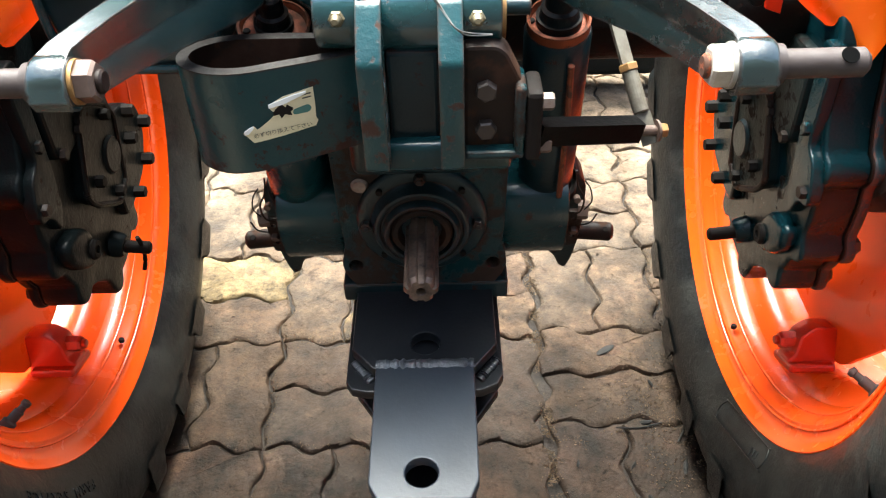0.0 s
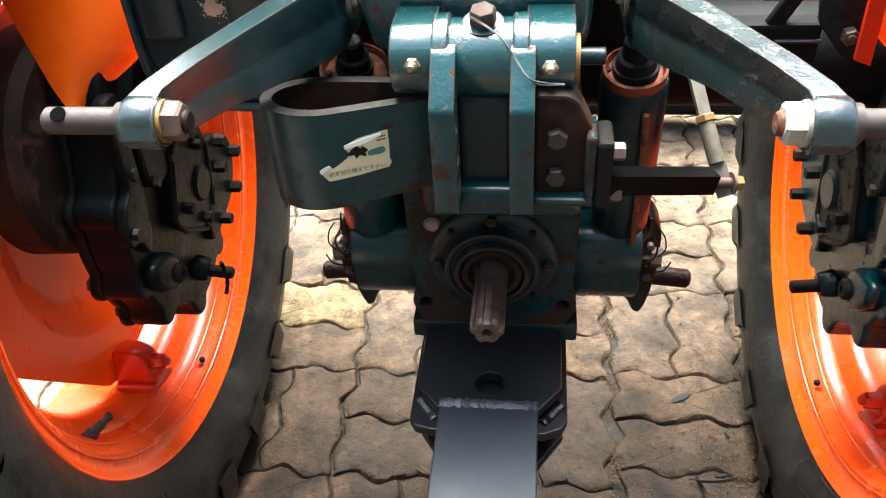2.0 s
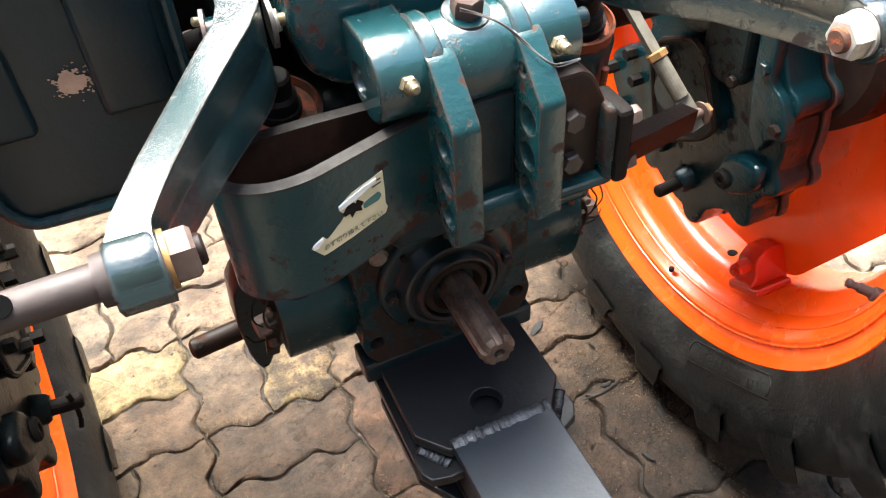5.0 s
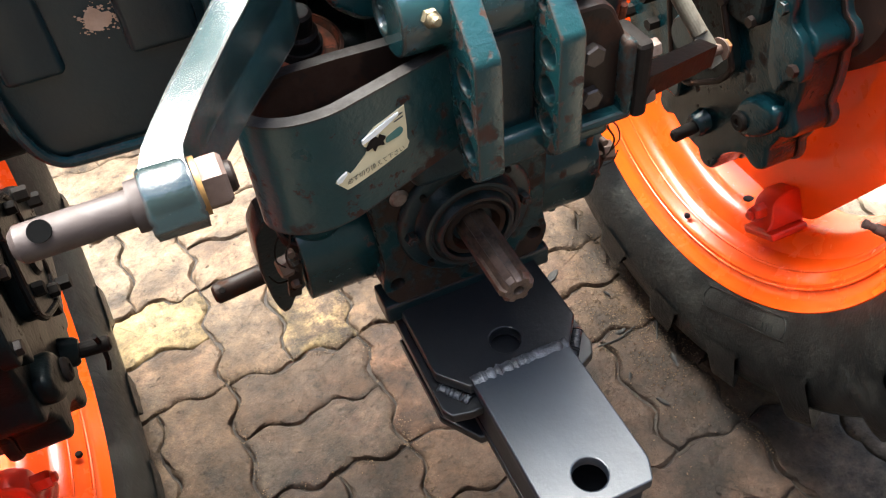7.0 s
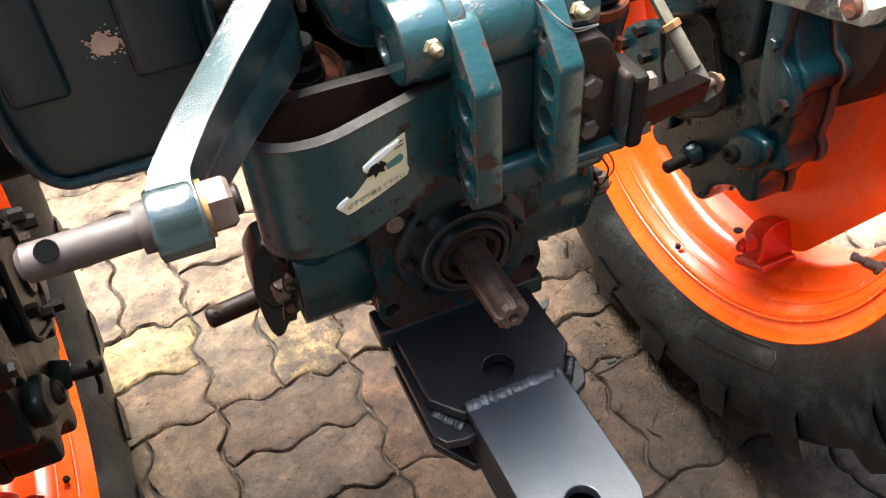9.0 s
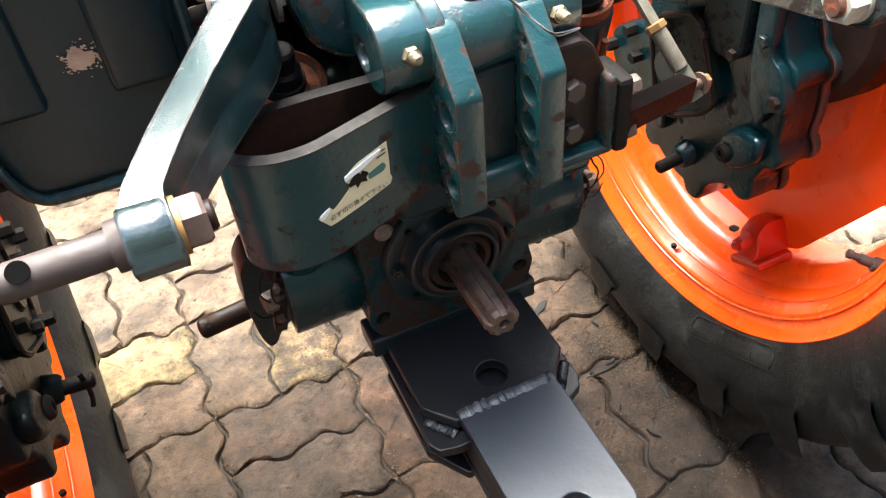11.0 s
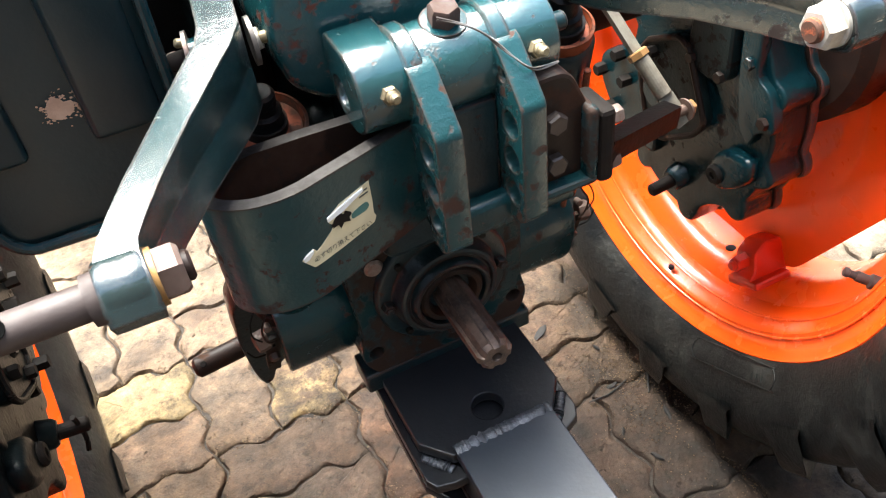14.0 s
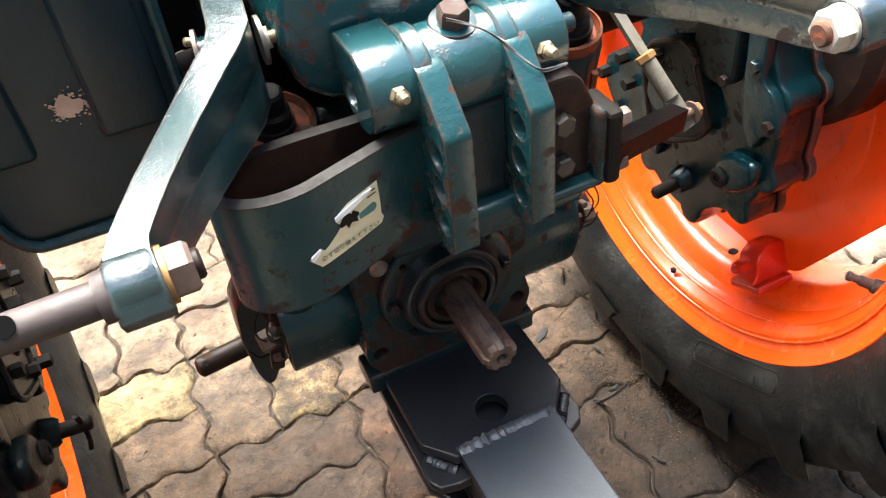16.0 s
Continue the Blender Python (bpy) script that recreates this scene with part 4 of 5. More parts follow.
def wheel(s, lip):
    """A rear wheel: rim, dished centre, clamps, valve and tyre; lip is the distance of its inner lip from the middle."""
    m = Matrix(((0, 0, s, s * lip), (1, 0, 0, AXLE_Y), (0, 1, 0, AXLE_Z), (0, 0, 0, 1)))
    outer = [(0.002, 0.3790), (0.000, 0.3740), (0.004, 0.3690), (0.012, 0.3650), (0.017, 0.3560), (0.019, 0.3440), (0.024, 0.3395), (0.034, 0.3360), (0.039, 0.3300), (0.052, 0.3250), (0.060, 0.3235), (0.066, 0.3160), (0.076, 0.3050), (0.086, 0.2995), (0.100, 0.2965),
             (0.150, 0.2965), (0.164, 0.2995), (0.174, 0.3050), (0.184, 0.3160), (0.190, 0.3235), (0.211, 0.3360), (0.226, 0.3395), (0.231, 0.3440), (0.233, 0.3560), (0.238, 0.3650), (0.246, 0.3690), (0.250, 0.3740), (0.248, 0.3790)]
    prof = outer + [(h + (0.004 if h < 0.12 else -0.004) * (r > 0.33), r + 0.0045) for h, r in outer[::-1]]
    bm = lathe(prof + [prof[0]], m, 120)
    bmesh.ops.remove_doubles(bm, verts=bm.verts[:], dist=1e-5)
    # rolled beads pressed into the rim
    for h0, r0 in ((0.0178, 0.3500), (0.0375, 0.3325)):
        lathe([(h0 + 0.0019 * math.cos(q * math.pi / 4), r0 + 0.0019 * math.sin(q * math.pi / 4)) for q in range(9)], m, 120, bm)
    rim = part("wheel_rim", bm, ORANGE_RIM, tractor, "glossy orange steel rim")
    # tyre carcass
    side = [(0.004, 0.372), (-0.008, 0.385), (-0.020, 0.405), (-0.028, 0.430), (-0.032, 0.455), (-0.030, 0.480), (-0.025, 0.494), (-0.014, 0.505), (0.01, 0.512), (0.06, 0.521)]
    prof = side + [(0.125, 0.526)] + [(0.25 - h, r) for h, r in side[::-1]]
    bm = lathe(prof, m, 120)
    # lugs: slanted bars from the shoulder to the middle, a half step apart on the two sides
    n = 20
    for hand in (0, 1):
        for k in range(n):
            a0 = 2 * math.pi * (k + 0.5 * hand) / n - (0.126 if s > 0 else 0.0)
            rows = []
            for t, u, base, top in ((0, -0.0345, 0.450, 0.468), (0.04, -0.0345, 0.460, 0.496), (0.09, -0.0290, 0.474, 0.519), (0.16, -0.0160, 0.488, 0.534), (0.38, 0.026, 0.500, 0.543), (0.62, 0.066, 0.507, 0.548), (0.85, 0.104, 0.510, 0.551), (1.0, 0.128, 0.510, 0.5515)):
                u = u if not hand else 0.25 - u
                a = a0 + 0.30 * t ** 0.8
                wd = 0.027 - 0.009 * t
                rows.append((u, a, base, top, wd))
            rings = []
            for u, a, b, tp, wd in rows:
                ring = []
                for r, w in ((b, wd + 0.006), (tp - 0.004, wd), (tp, wd - 0.003), (tp, -wd + 0.003), (tp - 0.004, -wd), (b, -wd - 0.006)):
                    ring.append(bm.verts.new(m @ Vector((r * math.cos(a + w / r), r * math.sin(a + w / r), u))))
                rings.append(ring)
            for p, q in zip(rings, rings[1:]):
                for i in range(5):
                    bm.faces.new((p[i], p[i + 1], q[i + 1], q[i]))
            bm.faces.new(rings[0])
            bm.faces.new(rings[-1][::-1])
    tyre = part("tyre", bm, RUBBER, rim, "black ribbed farm tyre, dusty sidewall")
    if s < 0:
        for k, ch in enumerate("FARM SERVICE"):
            if ch != " ":
                letter(ch, s, lip, radians(229 - 2.05 * k), tyre)
    else:
        # raised outline of a long moulded label with two short unreadable marks
        loop = []
        for k in range(28):
            q = 2 * math.pi * k / 28
            a = 241.0 + (10.5 if math.cos(q) > 0 else -10.5) + 2.0 * math.cos(q)
            r = 0.394 + 0.0135 * math.sin(q)
            loop.append((s * (lip - 0.0055 - 0.60 * (r - 0.380)), AXLE_Y + r * math.cos(radians(a)), AXLE_Z + r * math.sin(radians(a))))
        part("moulded_label", wire(loop + loop[:2], 0.0009), RUBBER, tyre)
        for a in (235.0, 233.6, 232.2):
            c = (s * (lip - 0.0135), AXLE_Y + 0.391 * math.cos(radians(a)), AXLE_Z + 0.391 * math.sin(radians(a)))
            d = (s * (lip - 0.0185), AXLE_Y + 0.400 * math.cos(radians(a)), AXLE_Z + 0.400 * math.sin(radians(a)))
            part("moulded_mark", rod(c, d, 0.0010, 8), RUBBER, tyre)
    # dished centre disc: three flats, a clamp beside each corner
    corner = 233 if s > 0 else 241
    ring = []
    for k in range(144):
        q = math.degrees(2 * math.pi * k / 144) - corner + 22
        q = (q + 30) % 60 - 30
        ring.append(min(0.287, 0.259 / math.cos(radians(q))))
    bm = bmesh.new()
    loops = []
    hub = [(0.110, 0), (0.103, 0), (0.102, 0.205), (0.108, 0.196), (0.126, 0.160), (0.131, 0.150), (0.131, 0.0005)]
    for h, r in hub:
        loops.append([bm.verts.new(m @ Vector(((r or ring[k]) * math.cos(2 * math.pi * k / 144), (r or ring[k]) * math.sin(2 * math.pi * k / 144), h))) for k in range(144)])
    for p, q in zip(loops, loops[1:]):
        for k in range(144):
            bm.faces.new((p[k], p[(k + 1) % 144], q[(k + 1) % 144], q[k]))
    disc = part("wheel_disc", bm, ORANGE, rim, "orange dished wheel centre")
    for k in range(3):
        t = m @ Matrix.Rotation(radians(corner + 11 + 120 * k), 4, "Z")
        cl = slab(rounded([(0.300, 0.045), (0.300, 0.105), (0.240, 0.105), (0.238, 0.075), (0.250, 0.055), (0.276, 0.050), (0.284, 0.040)], 0.008), "y", -0.018, 0.020, r=0.004)
        foot = box(0.286, 0.2985, -0.030, 0.030, 0.040, 0.100, 0.004)
        me = bpy.data.meshes.new("tmp")
        foot.to_mesh(me)
        cl.from_mesh(me)
        foot.free()
        bpy.data.meshes.remove(me)
        bmesh.ops.transform(cl, matrix=t, verts=cl.verts[:])
        part("clamp", cl, ORANGE_DEEP, rim, "red-orange rim clamp")
        part("clamp_bolt", hexbolt(t @ Vector((0.262, 0.001, 0.056)), t @ Vector((0.262, 0.001, 0.034)), 0.0115, 0.006), ORANGE_DEEP, rim)
    t = m @ Matrix.Rotation(radians(201 if s > 0 else 218), 4, "Z")
    v = part("valve", lathe([(0, 0), (0, 0.009), (0.010, 0.009), (0.012, 0.0062), (0.026, 0.0062), (0.026, 0.0045), (0.034, 0.0045), (0.035, 0.0058), (0.040, 0.0055), (0.042, 0.0)], t @ along((0.327, 0, 0.056), (0.297, 0, 0.030))[0], 20), PIN, rim, "brown metal tyre valve")
    t = m @ Matrix.Rotation(radians(262), 4, "Z")
    # slot and hole are dark plugs, their inner shade is only colour
    part("balance_slot", rod(t @ Vector((0.2985, 0.0, 0.100)), t @ Vector((0.2955, 0.0, 0.100)), 0.008, 16), DARK, rim)
    part("rim_hole", rod(t @ Vector((0.3300, 0.045, 0.0250)), t @ Vector((0.3240, 0.045, 0.0250)), 0.0045, 14), DARK, rim)
    return rim


wheel(1, 0.428)
wheel(-1, 0.450)


def final_drive(s):
    """The drop gear case inside the wheel: flanged halves, bosses, cover plate and bolts."""
    base = [(0.085, 0.790), (0.062, 0.740), (0.052, 0.694), (0.026, 0.640), (0.018, 0.585), (0.024, 0.530), (0.042, 0.485), (0.064, 0.456), (0.100, 0.440), (0.135, 0.400), (0.190, 0.402), (0.245, 0.430), (0.280, 0.480), (0.285, 0.560), (0.270, 0.640), (0.230, 0.720), (0.170, 0.790)]
    lobes = ((0.034, 0.636), (0.030, 0.534), (0.060, 0.464), (0.142, 0.404), (0.238, 0.430), (0.282, 0.520), (0.270, 0.640))
    cy, cz = 0.150, 0.590
    poly = [Vector((y - cy, z - cz)) for y, z in rounded(base, 0.02, 4)]
    flange = []
    for k in range(150):
        a = 2 * math.pi * k / 150
        d = Vector((math.cos(a), math.sin(a)))
        r = 0.0
        for p0, p1 in zip(poly, poly[1:] + poly[:1]):
            e = p1 - p0
            den = d.cross(e)
            if abs(den) > 1e-9:
                t, w = p0.cross(e) / den, p0.cross(d) / den
                if t > 0 and -1e-6 <= w <= 1 + 1e-6:
                    r = max(r, t)
        for y, z in lobes:
            c = Vector((y - cy, z - cz))
            m2 = 0.0195 ** 2 - d.cross(c) ** 2
            if m2 > 0 and d.dot(c) > 0:
                r = max(r, d.dot(c) + math.sqrt(m2))
        flange.append((cy + d.x * r, cz + d.y * r))
    # teal on the lit right case, a black copy for the shaded left one
    skin = TEAL_GREASY if s > 0 else NEAR_BLACK
    case = part("final_drive", slab([(cy + (y - cy) * 0.985, cz + (z - cz) * 0.985) for y, z in flange], "x", s * 0.408, s * 0.4555, r=0.009, seg=4), skin, tractor, "teal final drive case with a chipped flange" if s > 0 else "final drive case, near-black with its shade in the colour")
    part("gasket", slab([(cy + (y - cy) * 0.985, cz + (z - cz) * 0.985) for y, z in flange], "x", s * 0.4550, s * 0.4570, r=0), RUSTY, case)
    part("outer_flange", slab(flange, "x", s * 0.4565, s * 0.468, r=0.003), CHIPPED if s > 0 else NEAR_BLACK, case, "outer flange with chipped paint")
    part("hub", lathe([(0, 0), (0, 0.115), (0.01, 0.128), (0.05, 0.130), (0.05, 0)], along((s * 0.467, 0.105, 0.685), (s * 9, 0.105, 0.685))[0], 48), RUSTY, case, "rust-brown round hub")
    for k, (y, z) in enumerate(lobes):
        part("bolt", hexbolt((s * 0.468, y, z), (s * 0.477, y, z), 0.010, turn=k), NUT if k < 3 else DARK, case)
        part("bolt_end", rod((s * 0.430, y, z), (s * 0.424, y, z), 0.0075, 14), skin, case)
    # bosses on the inner face
    part("drain_boss", slab(rounded([(0.030, 0.532), (0.046, 0.508), (0.080, 0.486), (0.099, 0.506), (0.091, 0.536), (0.070, 0.552), (0.034, 0.556)], 0.016, 5), "x", s * 0.392, s * 0.415, r=0.009, seg=4), skin, case)
    part("drain_plug", lathe([(0, 0), (0, 0.005), (0.003, 0.005), (0.003, 0.010), (0, 0.0125), (-0.012, 0.0125)], along((s * 0.389, 0.081, 0.511), (s * 0.2, 0.081, 0.511))[0], 20), DARK, case)
    part("stud_boss", lathe([(0, 0), (0, 0.013), (0.004, 0.016), (0.022, 0.018), (0.040, 0.024), (0.050, 0.024)], along((s * 0.392, 0.158, 0.449), (s * 0.460, 0.162, 0.462))[0], 24), skin, case)
    part("stud", rod((s * 0.360, 0.157, 0.446), (s * 0.405, 0.158, 0.450), 0.0085, 18, 0.3), DARK, case)
    if s < 0:
        part("split_pin", wire([(s * 0.370, 0.150, 0.470), (s * 0.370, 0.156, 0.446), (s * 0.370, 0.150, 0.430), (s * 0.373, 0.146, 0.418)], 0.0030), DARK, case)
    # tilted cover plate with a raised rim
    tilt = rounded([(0.113, 0.560), (0.132, 0.536), (0.190, 0.497), (0.222, 0.512), (0.245, 0.595), (0.228, 0.622), (0.172, 0.650), (0.154, 0.642)], 0.012, 4)
    plate = part("cover_plate", slab(tilt, "x", s * 0.394, s * 0.412, r=0.003), GREY_CASE if s > 0 else NEAR_BLACK, case, "dark oily cover plate with a raised rim")
    part("raised_rim", wire([(s * 0.394, y, z) for y, z in tilt[::2]] + [(s * 0.394, *tilt[0]), (s * 0.394, *tilt[2])], 0.0040, 8), RUSTY if s > 0 else NEAR_BLACK, plate)
    part("cap", lathe([(0, 0), (0, 0.022), (0.004, 0.025), (0.012, 0.025), (0.012, 0)], along((s * 0.3895, 0.205, 0.560), (s * 0.5, 0.205, 0.560))[0], 32), TEAL_DARK if s > 0 else NEAR_BLACK, plate)
    for k, (y, z) in enumerate(((0.148, 0.560), (0.190, 0.515), (0.215, 0.612))):
        part("bolt", hexbolt((s * 0.395, y, z), (s * 0.384, y, z), 0.0078, turn=k * 0.7), DARK, plate)
    # round grey ear beyond it
    ear = rounded([(0.20, 0.458), (0.250, 0.462), (0.300, 0.476), (0.332, 0.515), (0.334, 0.552), (0.290, 0.585), (0.210, 0.600)], 0.02, 5)
    lid = part("bearing_lid", slab(ear, "x", s * 0.397, s * 0.420, r=0.005), TEAL_GREASY if s > 0 else NEAR_BLACK, case, "greasy teal bearing lid" if s > 0 else "black bearing lid, shade put into its colour")
    for k, (y, z) in enumerate(((0.323, 0.534), (0.299, 0.488), (0.244, 0.472), (0.285, 0.574), (0.268, 0.543))):
        part("bolt", hexbolt((s * 0.398, y, z), (s * 0.383, y, z), 0.0088, turn=k * 0.7), DARK, lid)
    # upper pad, paint worn to bare metal
    pad = rounded([(0.088, 0.632), (0.118, 0.617), (0.153, 0.621), (0.162, 0.648), (0.156, 0.730), (0.092, 0.735)], 0.010, 4)
    pad = part("upper_pad", slab(pad, "x", s * 0.396, s * 0.412, r=0.005), GREY_CASE if s > 0 else NEAR_BLACK, case, "worn upper pad with bolts")
    for k, (y, z) in enumerate(((0.150, 0.634), (0.101, 0.632), (0.150, 0.690))):
        part("bolt", hexbolt((s * 0.397, y, z), (s * 0.390, y, z), 0.0072, turn=k * 0.9), skin if k == 2 else RUSTY, pad)
    # raised web that runs down the rear edge, with a lobed ear
    web = rounded([(0.054, 0.760), (0.050, 0.655), (0.030, 0.648), (0.016, 0.622), (0.014, 0.600), (0.036, 0.596), (0.047, 0.566), (0.066, 0.590), (0.076, 0.640), (0.084, 0.760)], 0.010, 4)
    web = part("web", slab(web, "x", s * 0.397, s * 0.412, r=0.007, seg=4), skin, case)
    part("bolt", hexbolt((s * 0.399, 0.062, 0.668), (s * 0.392, 0.062, 0.668), 0.0075), skin, web)
    part("bolt", hexbolt((s * 0.399, 0.028, 0.612), (s * 0.391, 0.028, 0.612), 0.0075, turn=0.4), RUSTY, web)
    part("axle_tube", rod((s * 0.07, 0.205, 0.738), (s * 0.43, 0.205, 0.738), 0.055, 36), AXLE_BLACK, tractor, "dark oily axle housing")


TEAL_GREASY = paint("greasy_teal_paint", (0.0026, 0.0205, 0.0255), (0.0018, 0.0115, 0.0155), rough=0.10, wear=0.635, worn=(0.017, 0.009, 0.007), coarse=16, bump=0.34, grime=0.01, gloss=0.20, coat=0.10)
CHIPPED = paint("chipped_teal_paint", (0.006, 0.034, 0.042), (0.008, 0.028, 0.034), rough=0.25, wear=0.56, worn=(0.085, 0.030, 0.020), coarse=30, grime=0.02, gloss=0.4)
GREY_CASE = paint("greasy_grey_iron", (0.0088, 0.0158, 0.0162), (0.0040, 0.0085, 0.0090), rough=0.38, wear=0.55, worn=(0.010, 0.007, 0.006), bump=0.26, grime=0.02, gloss=0.10)
for side in (-1, 1):
    final_drive(side)


def tank_panel():
    out = rounded([(-0.305, 1.15), (-0.312, 0.85), (-0.300, 0.789), (-0.165, 0.787), (-0.165, 1.15)], 0.018, 6)
    tank = part("pressed_panel", slab(out, "y", 0.0, 0.16, r=0.010, seg=3), PANEL, tractor, "dark pressed steel panel with ribs and a scuff")
    for x0, x1 in ((-0.300, -0.262), (-0.222, -0.176)):
        part("rib", box(x0, x1, -0.006, 0.004, 0.856, 1.14, 0.006, 3), PANEL, tank)
    bead = [(-0.309, -0.001, 1.05), (-0.3095, -0.001, 0.86), (-0.305, -0.001, 0.815), (-0.292, -0.001, 0.794), (-0.27, -0.001, 0.790), (-0.20, -0.001, 0.789), (-0.176, -0.001, 0.793), (-0.167, -0.001, 0.81), (-0.166, -0.001, 0.90), (-0.166, -0.001, 1.10)]
    part("edge_bead", wire(bead, 0.0042, 10), TEAL, tank)
    rng = random.Random(3)
    bm = bmesh.new()
    for k in range(150):
        far = 0.0 if k == 0 else abs(rng.gauss(0, 0.005)) + 0.0045
        a = rng.uniform(0, 6.283)
        c = (-0.233 + far * math.cos(a) * 1.15, 0.884 + far * math.sin(a) * 0.8) if k < 125 else (-0.262 + rng.gauss(0, 0.004), 0.935 + rng.gauss(0, 0.006))
        r0 = 0.0070 if k == 0 else rng.uniform(0.0003, 0.0010) * max(0.4, 1 - far * 20)
        ring = [bm.verts.new((c[0] + r0 * (1 + 0.35 * rng.uniform(-1, 1)) * math.cos(q) * 1.2, -0.0008 - 0.00001 * k, c[1] + r0 * (1 + 0.35 * rng.uniform(-1, 1)) * math.sin(q))) for q in [2 * math.pi * i / 14 for i in range(14)]]
        bm.faces.new(ring)
    tagged(part("scuff", bm, PRIMER, tank), "bare pinkish scuff", kind="stuff")


PRIMER = metal("bare_primer", (0.52, 0.33, 0.22), (0.36, 0.22, 0.15), 0.8, 0.0, 120)
tank_panel()


def fender(s):
    """A fender over the wheel: front skirt, side wall and arched top."""
    left = [(0.742, 0.431), (0.770, 0.452), (0.825, 0.482), (0.90, 0.520), (1.22, 0.60)]
    right = [(0.742, 0.427), (0.757, 0.409), (0.779, 0.378), (0.803, 0.355), (0.831, 0.335), (0.850, 0.326), (0.90, 0.318), (1.22, 0.31)]

    def width(z, table):
        for (z0, x0), (z1, x1) in zip(table, table[1:]):
            if z <= z1:
                return x0 + (x1 - x0) * (z - z0) / (z1 - z0)
        return table[-1][1]

    bm = bmesh.new()
    rows = []
    for z in (0.742, 0.750, 0.760, 0.772, 0.786, 0.802, 0.818, 0.834, 0.852, 0.875, 0.90, 0.94, 0.98, 1.02):
        a, b = width(z, left), width(z, right)
        rows.append([bm.verts.new((s * (a + (b - a) * u / 10), 0.052 + 0.055 * (u / 10) ** 2.2 + 0.45 * (z - 0.742), z)) for u in range(11)])
    for q0, q1 in zip(rows, rows[1:]):
        for i in range(10):
            bm.faces.new((q0[i], q0[i + 1], q1[i + 1], q1[i]))
    bmesh.ops.solidify(bm, geom=bm.faces[:], thickness=0.003)
    skirt = part("fender", bm, FENDER, tractor, "glossy orange fender")
    part("brace", slab([(s * 0.332, 0.90), (s * 0.334, 0.788), (s * 0.350, 0.782), (s * 0.347, 0.90)], "y", 0.088, 0.094, r=0.001), ORANGE_DEEP, skirt)


for side in (-1, 1):
    fender(side)


# plain dark boxes added to close the black gaps behind both lift arms
part("gap_filler", box(-0.166, -0.080, 0.10, 0.6, 0.70, 1.10, 0.01), DARK, tractor, "plain dark box added to fill the gap beside the lift cover")
part("gap_filler", box(0.080, 0.160, 0.10, 0.6, 0.80, 1.10, 0.01), DARK, tractor, "plain dark box added to fill the gap beside the lift cover")


def side_bracket():
    """Folded channel and lobed plate between the axle housing and the fender."""
    beam = part("side_bracket", box(0.165, 0.312, 0.124, 0.150, 0.752, 0.808, 0.004, 2), AXLE_BLACK, tractor, "black folded channel beside the fender")
    part("fold", box(0.268, 0.312, 0.1195, 0.125, 0.790, 0.7935, 0.001, 1), SATIN, beam)
    lobe = rounded([(0.304, 0.812), (0.328, 0.783), (0.334, 0.776), (0.343, 0.779), (0.346, 0.800), (0.346, 0.880), (0.320, 0.880), (0.300, 0.836)], 0.006, 4)
    lobe = part("lobe", slab(lobe, "y", 0.113, 0.124, r=0.003, seg=3), GREY_CASE, beam, "grey lobed plate with a rusty bolt")
    part("bolt", hexbolt((0.332, 0.113, 0.803), (0.332, 0.102, 0.803), 0.0085, 0.002, turn=0.3), NUT, lobe)
    part("stay", slab([(0.258, 0.806), (0.276, 0.806), (0.316, 0.885), (0.298, 0.885)], "y", 0.126, 0.136, r=0.002), AXLE_BLACK, beam)


side_bracket()
# added dark box where the far ground under the body turns black
part("far_dark_box", box(-0.62, 0.62, 1.25, 1.36, 0.05, 0.34, 0.02), NEAR_BLACK, tractor, "plain dark box added far ahead under the body")


# ---- paving ----
CELL, X0, Y0 = 0.236, -0.290, 0.398


def jitter(x, y, k):
    h = math.sin(round(x * 400) * 12.9898 + round(y * 400) * 78.233 + k * 37.719) * 43758.5453
    return (h - math.floor(h)) * 2 - 1


WAVE = [(0.0, 0.0), (0.10, 0.25), (0.24, 1.0), (0.40, 0.85), (0.60, -0.85), (0.76, -1.0), (0.90, -0.25), (1.0, 0.0)]


def node(a, b, shifted):
    """A corner of the half-block grid; the blocks past the sandy seam are laid a little further on."""
    x, y = X0 + CELL / 2 * a, Y0 + CELL / 2 * b
    x, y = x + 0.0050 * jitter(x, y, 1), y + 0.0050 * jitter(x, y, 2)
    if shifted:
        x, y = x + (0.007 if a < 7 else 0.022), y + (0.036 if b < -1 else 0.028 if b < 0 else 0.012 if b < 1 else 0.006)
    return x, y


def joint(a, b, shifted):
    """The S-shaped line that two neighbouring half blocks share, from grid corner a to b."""
    flip = a > b
    p, q = (b, a) if flip else (a, b)
    p, q = node(*p, shifted), node(*q, shifted)
    length = math.hypot(q[0] - p[0], q[1] - p[1])
    dx, dy = (q[0] - p[0]) / length, (q[1] - p[1]) / length
    amp = 0.0098 * (1 + 0.25 * jitter(p[0] + q[0], p[1] + q[1], 9))
    n = 11
    out = []
    for k in range(n + 1):
        t = k / n
        i = max(j for j in range(len(WAVE) - 1) if WAVE[j][0] <= t + 1e-9)
        (t0, w0), (t1, w1) = WAVE[i], WAVE[i + 1]
        e = amp * (w0 + (w1 - w0) * (t - t0) / (t1 - t0)) + 0.0030 * noise.noise(((p[0] + q[0]) * 9 + t * 3.1, (p[1] + q[1]) * 9, 1.7)) + 0.0016 * noise.noise((t * 17 + p[0] * 31, p[1] * 37, 5.1))
        if k in (0, n):
            e = 0
        out.append((p[0] * (1 - t) + q[0] * t - dy * e, p[1] * (1 - t) + q[1] * t + dx * e))
    return (out[::-1] if flip else out)[:-1]


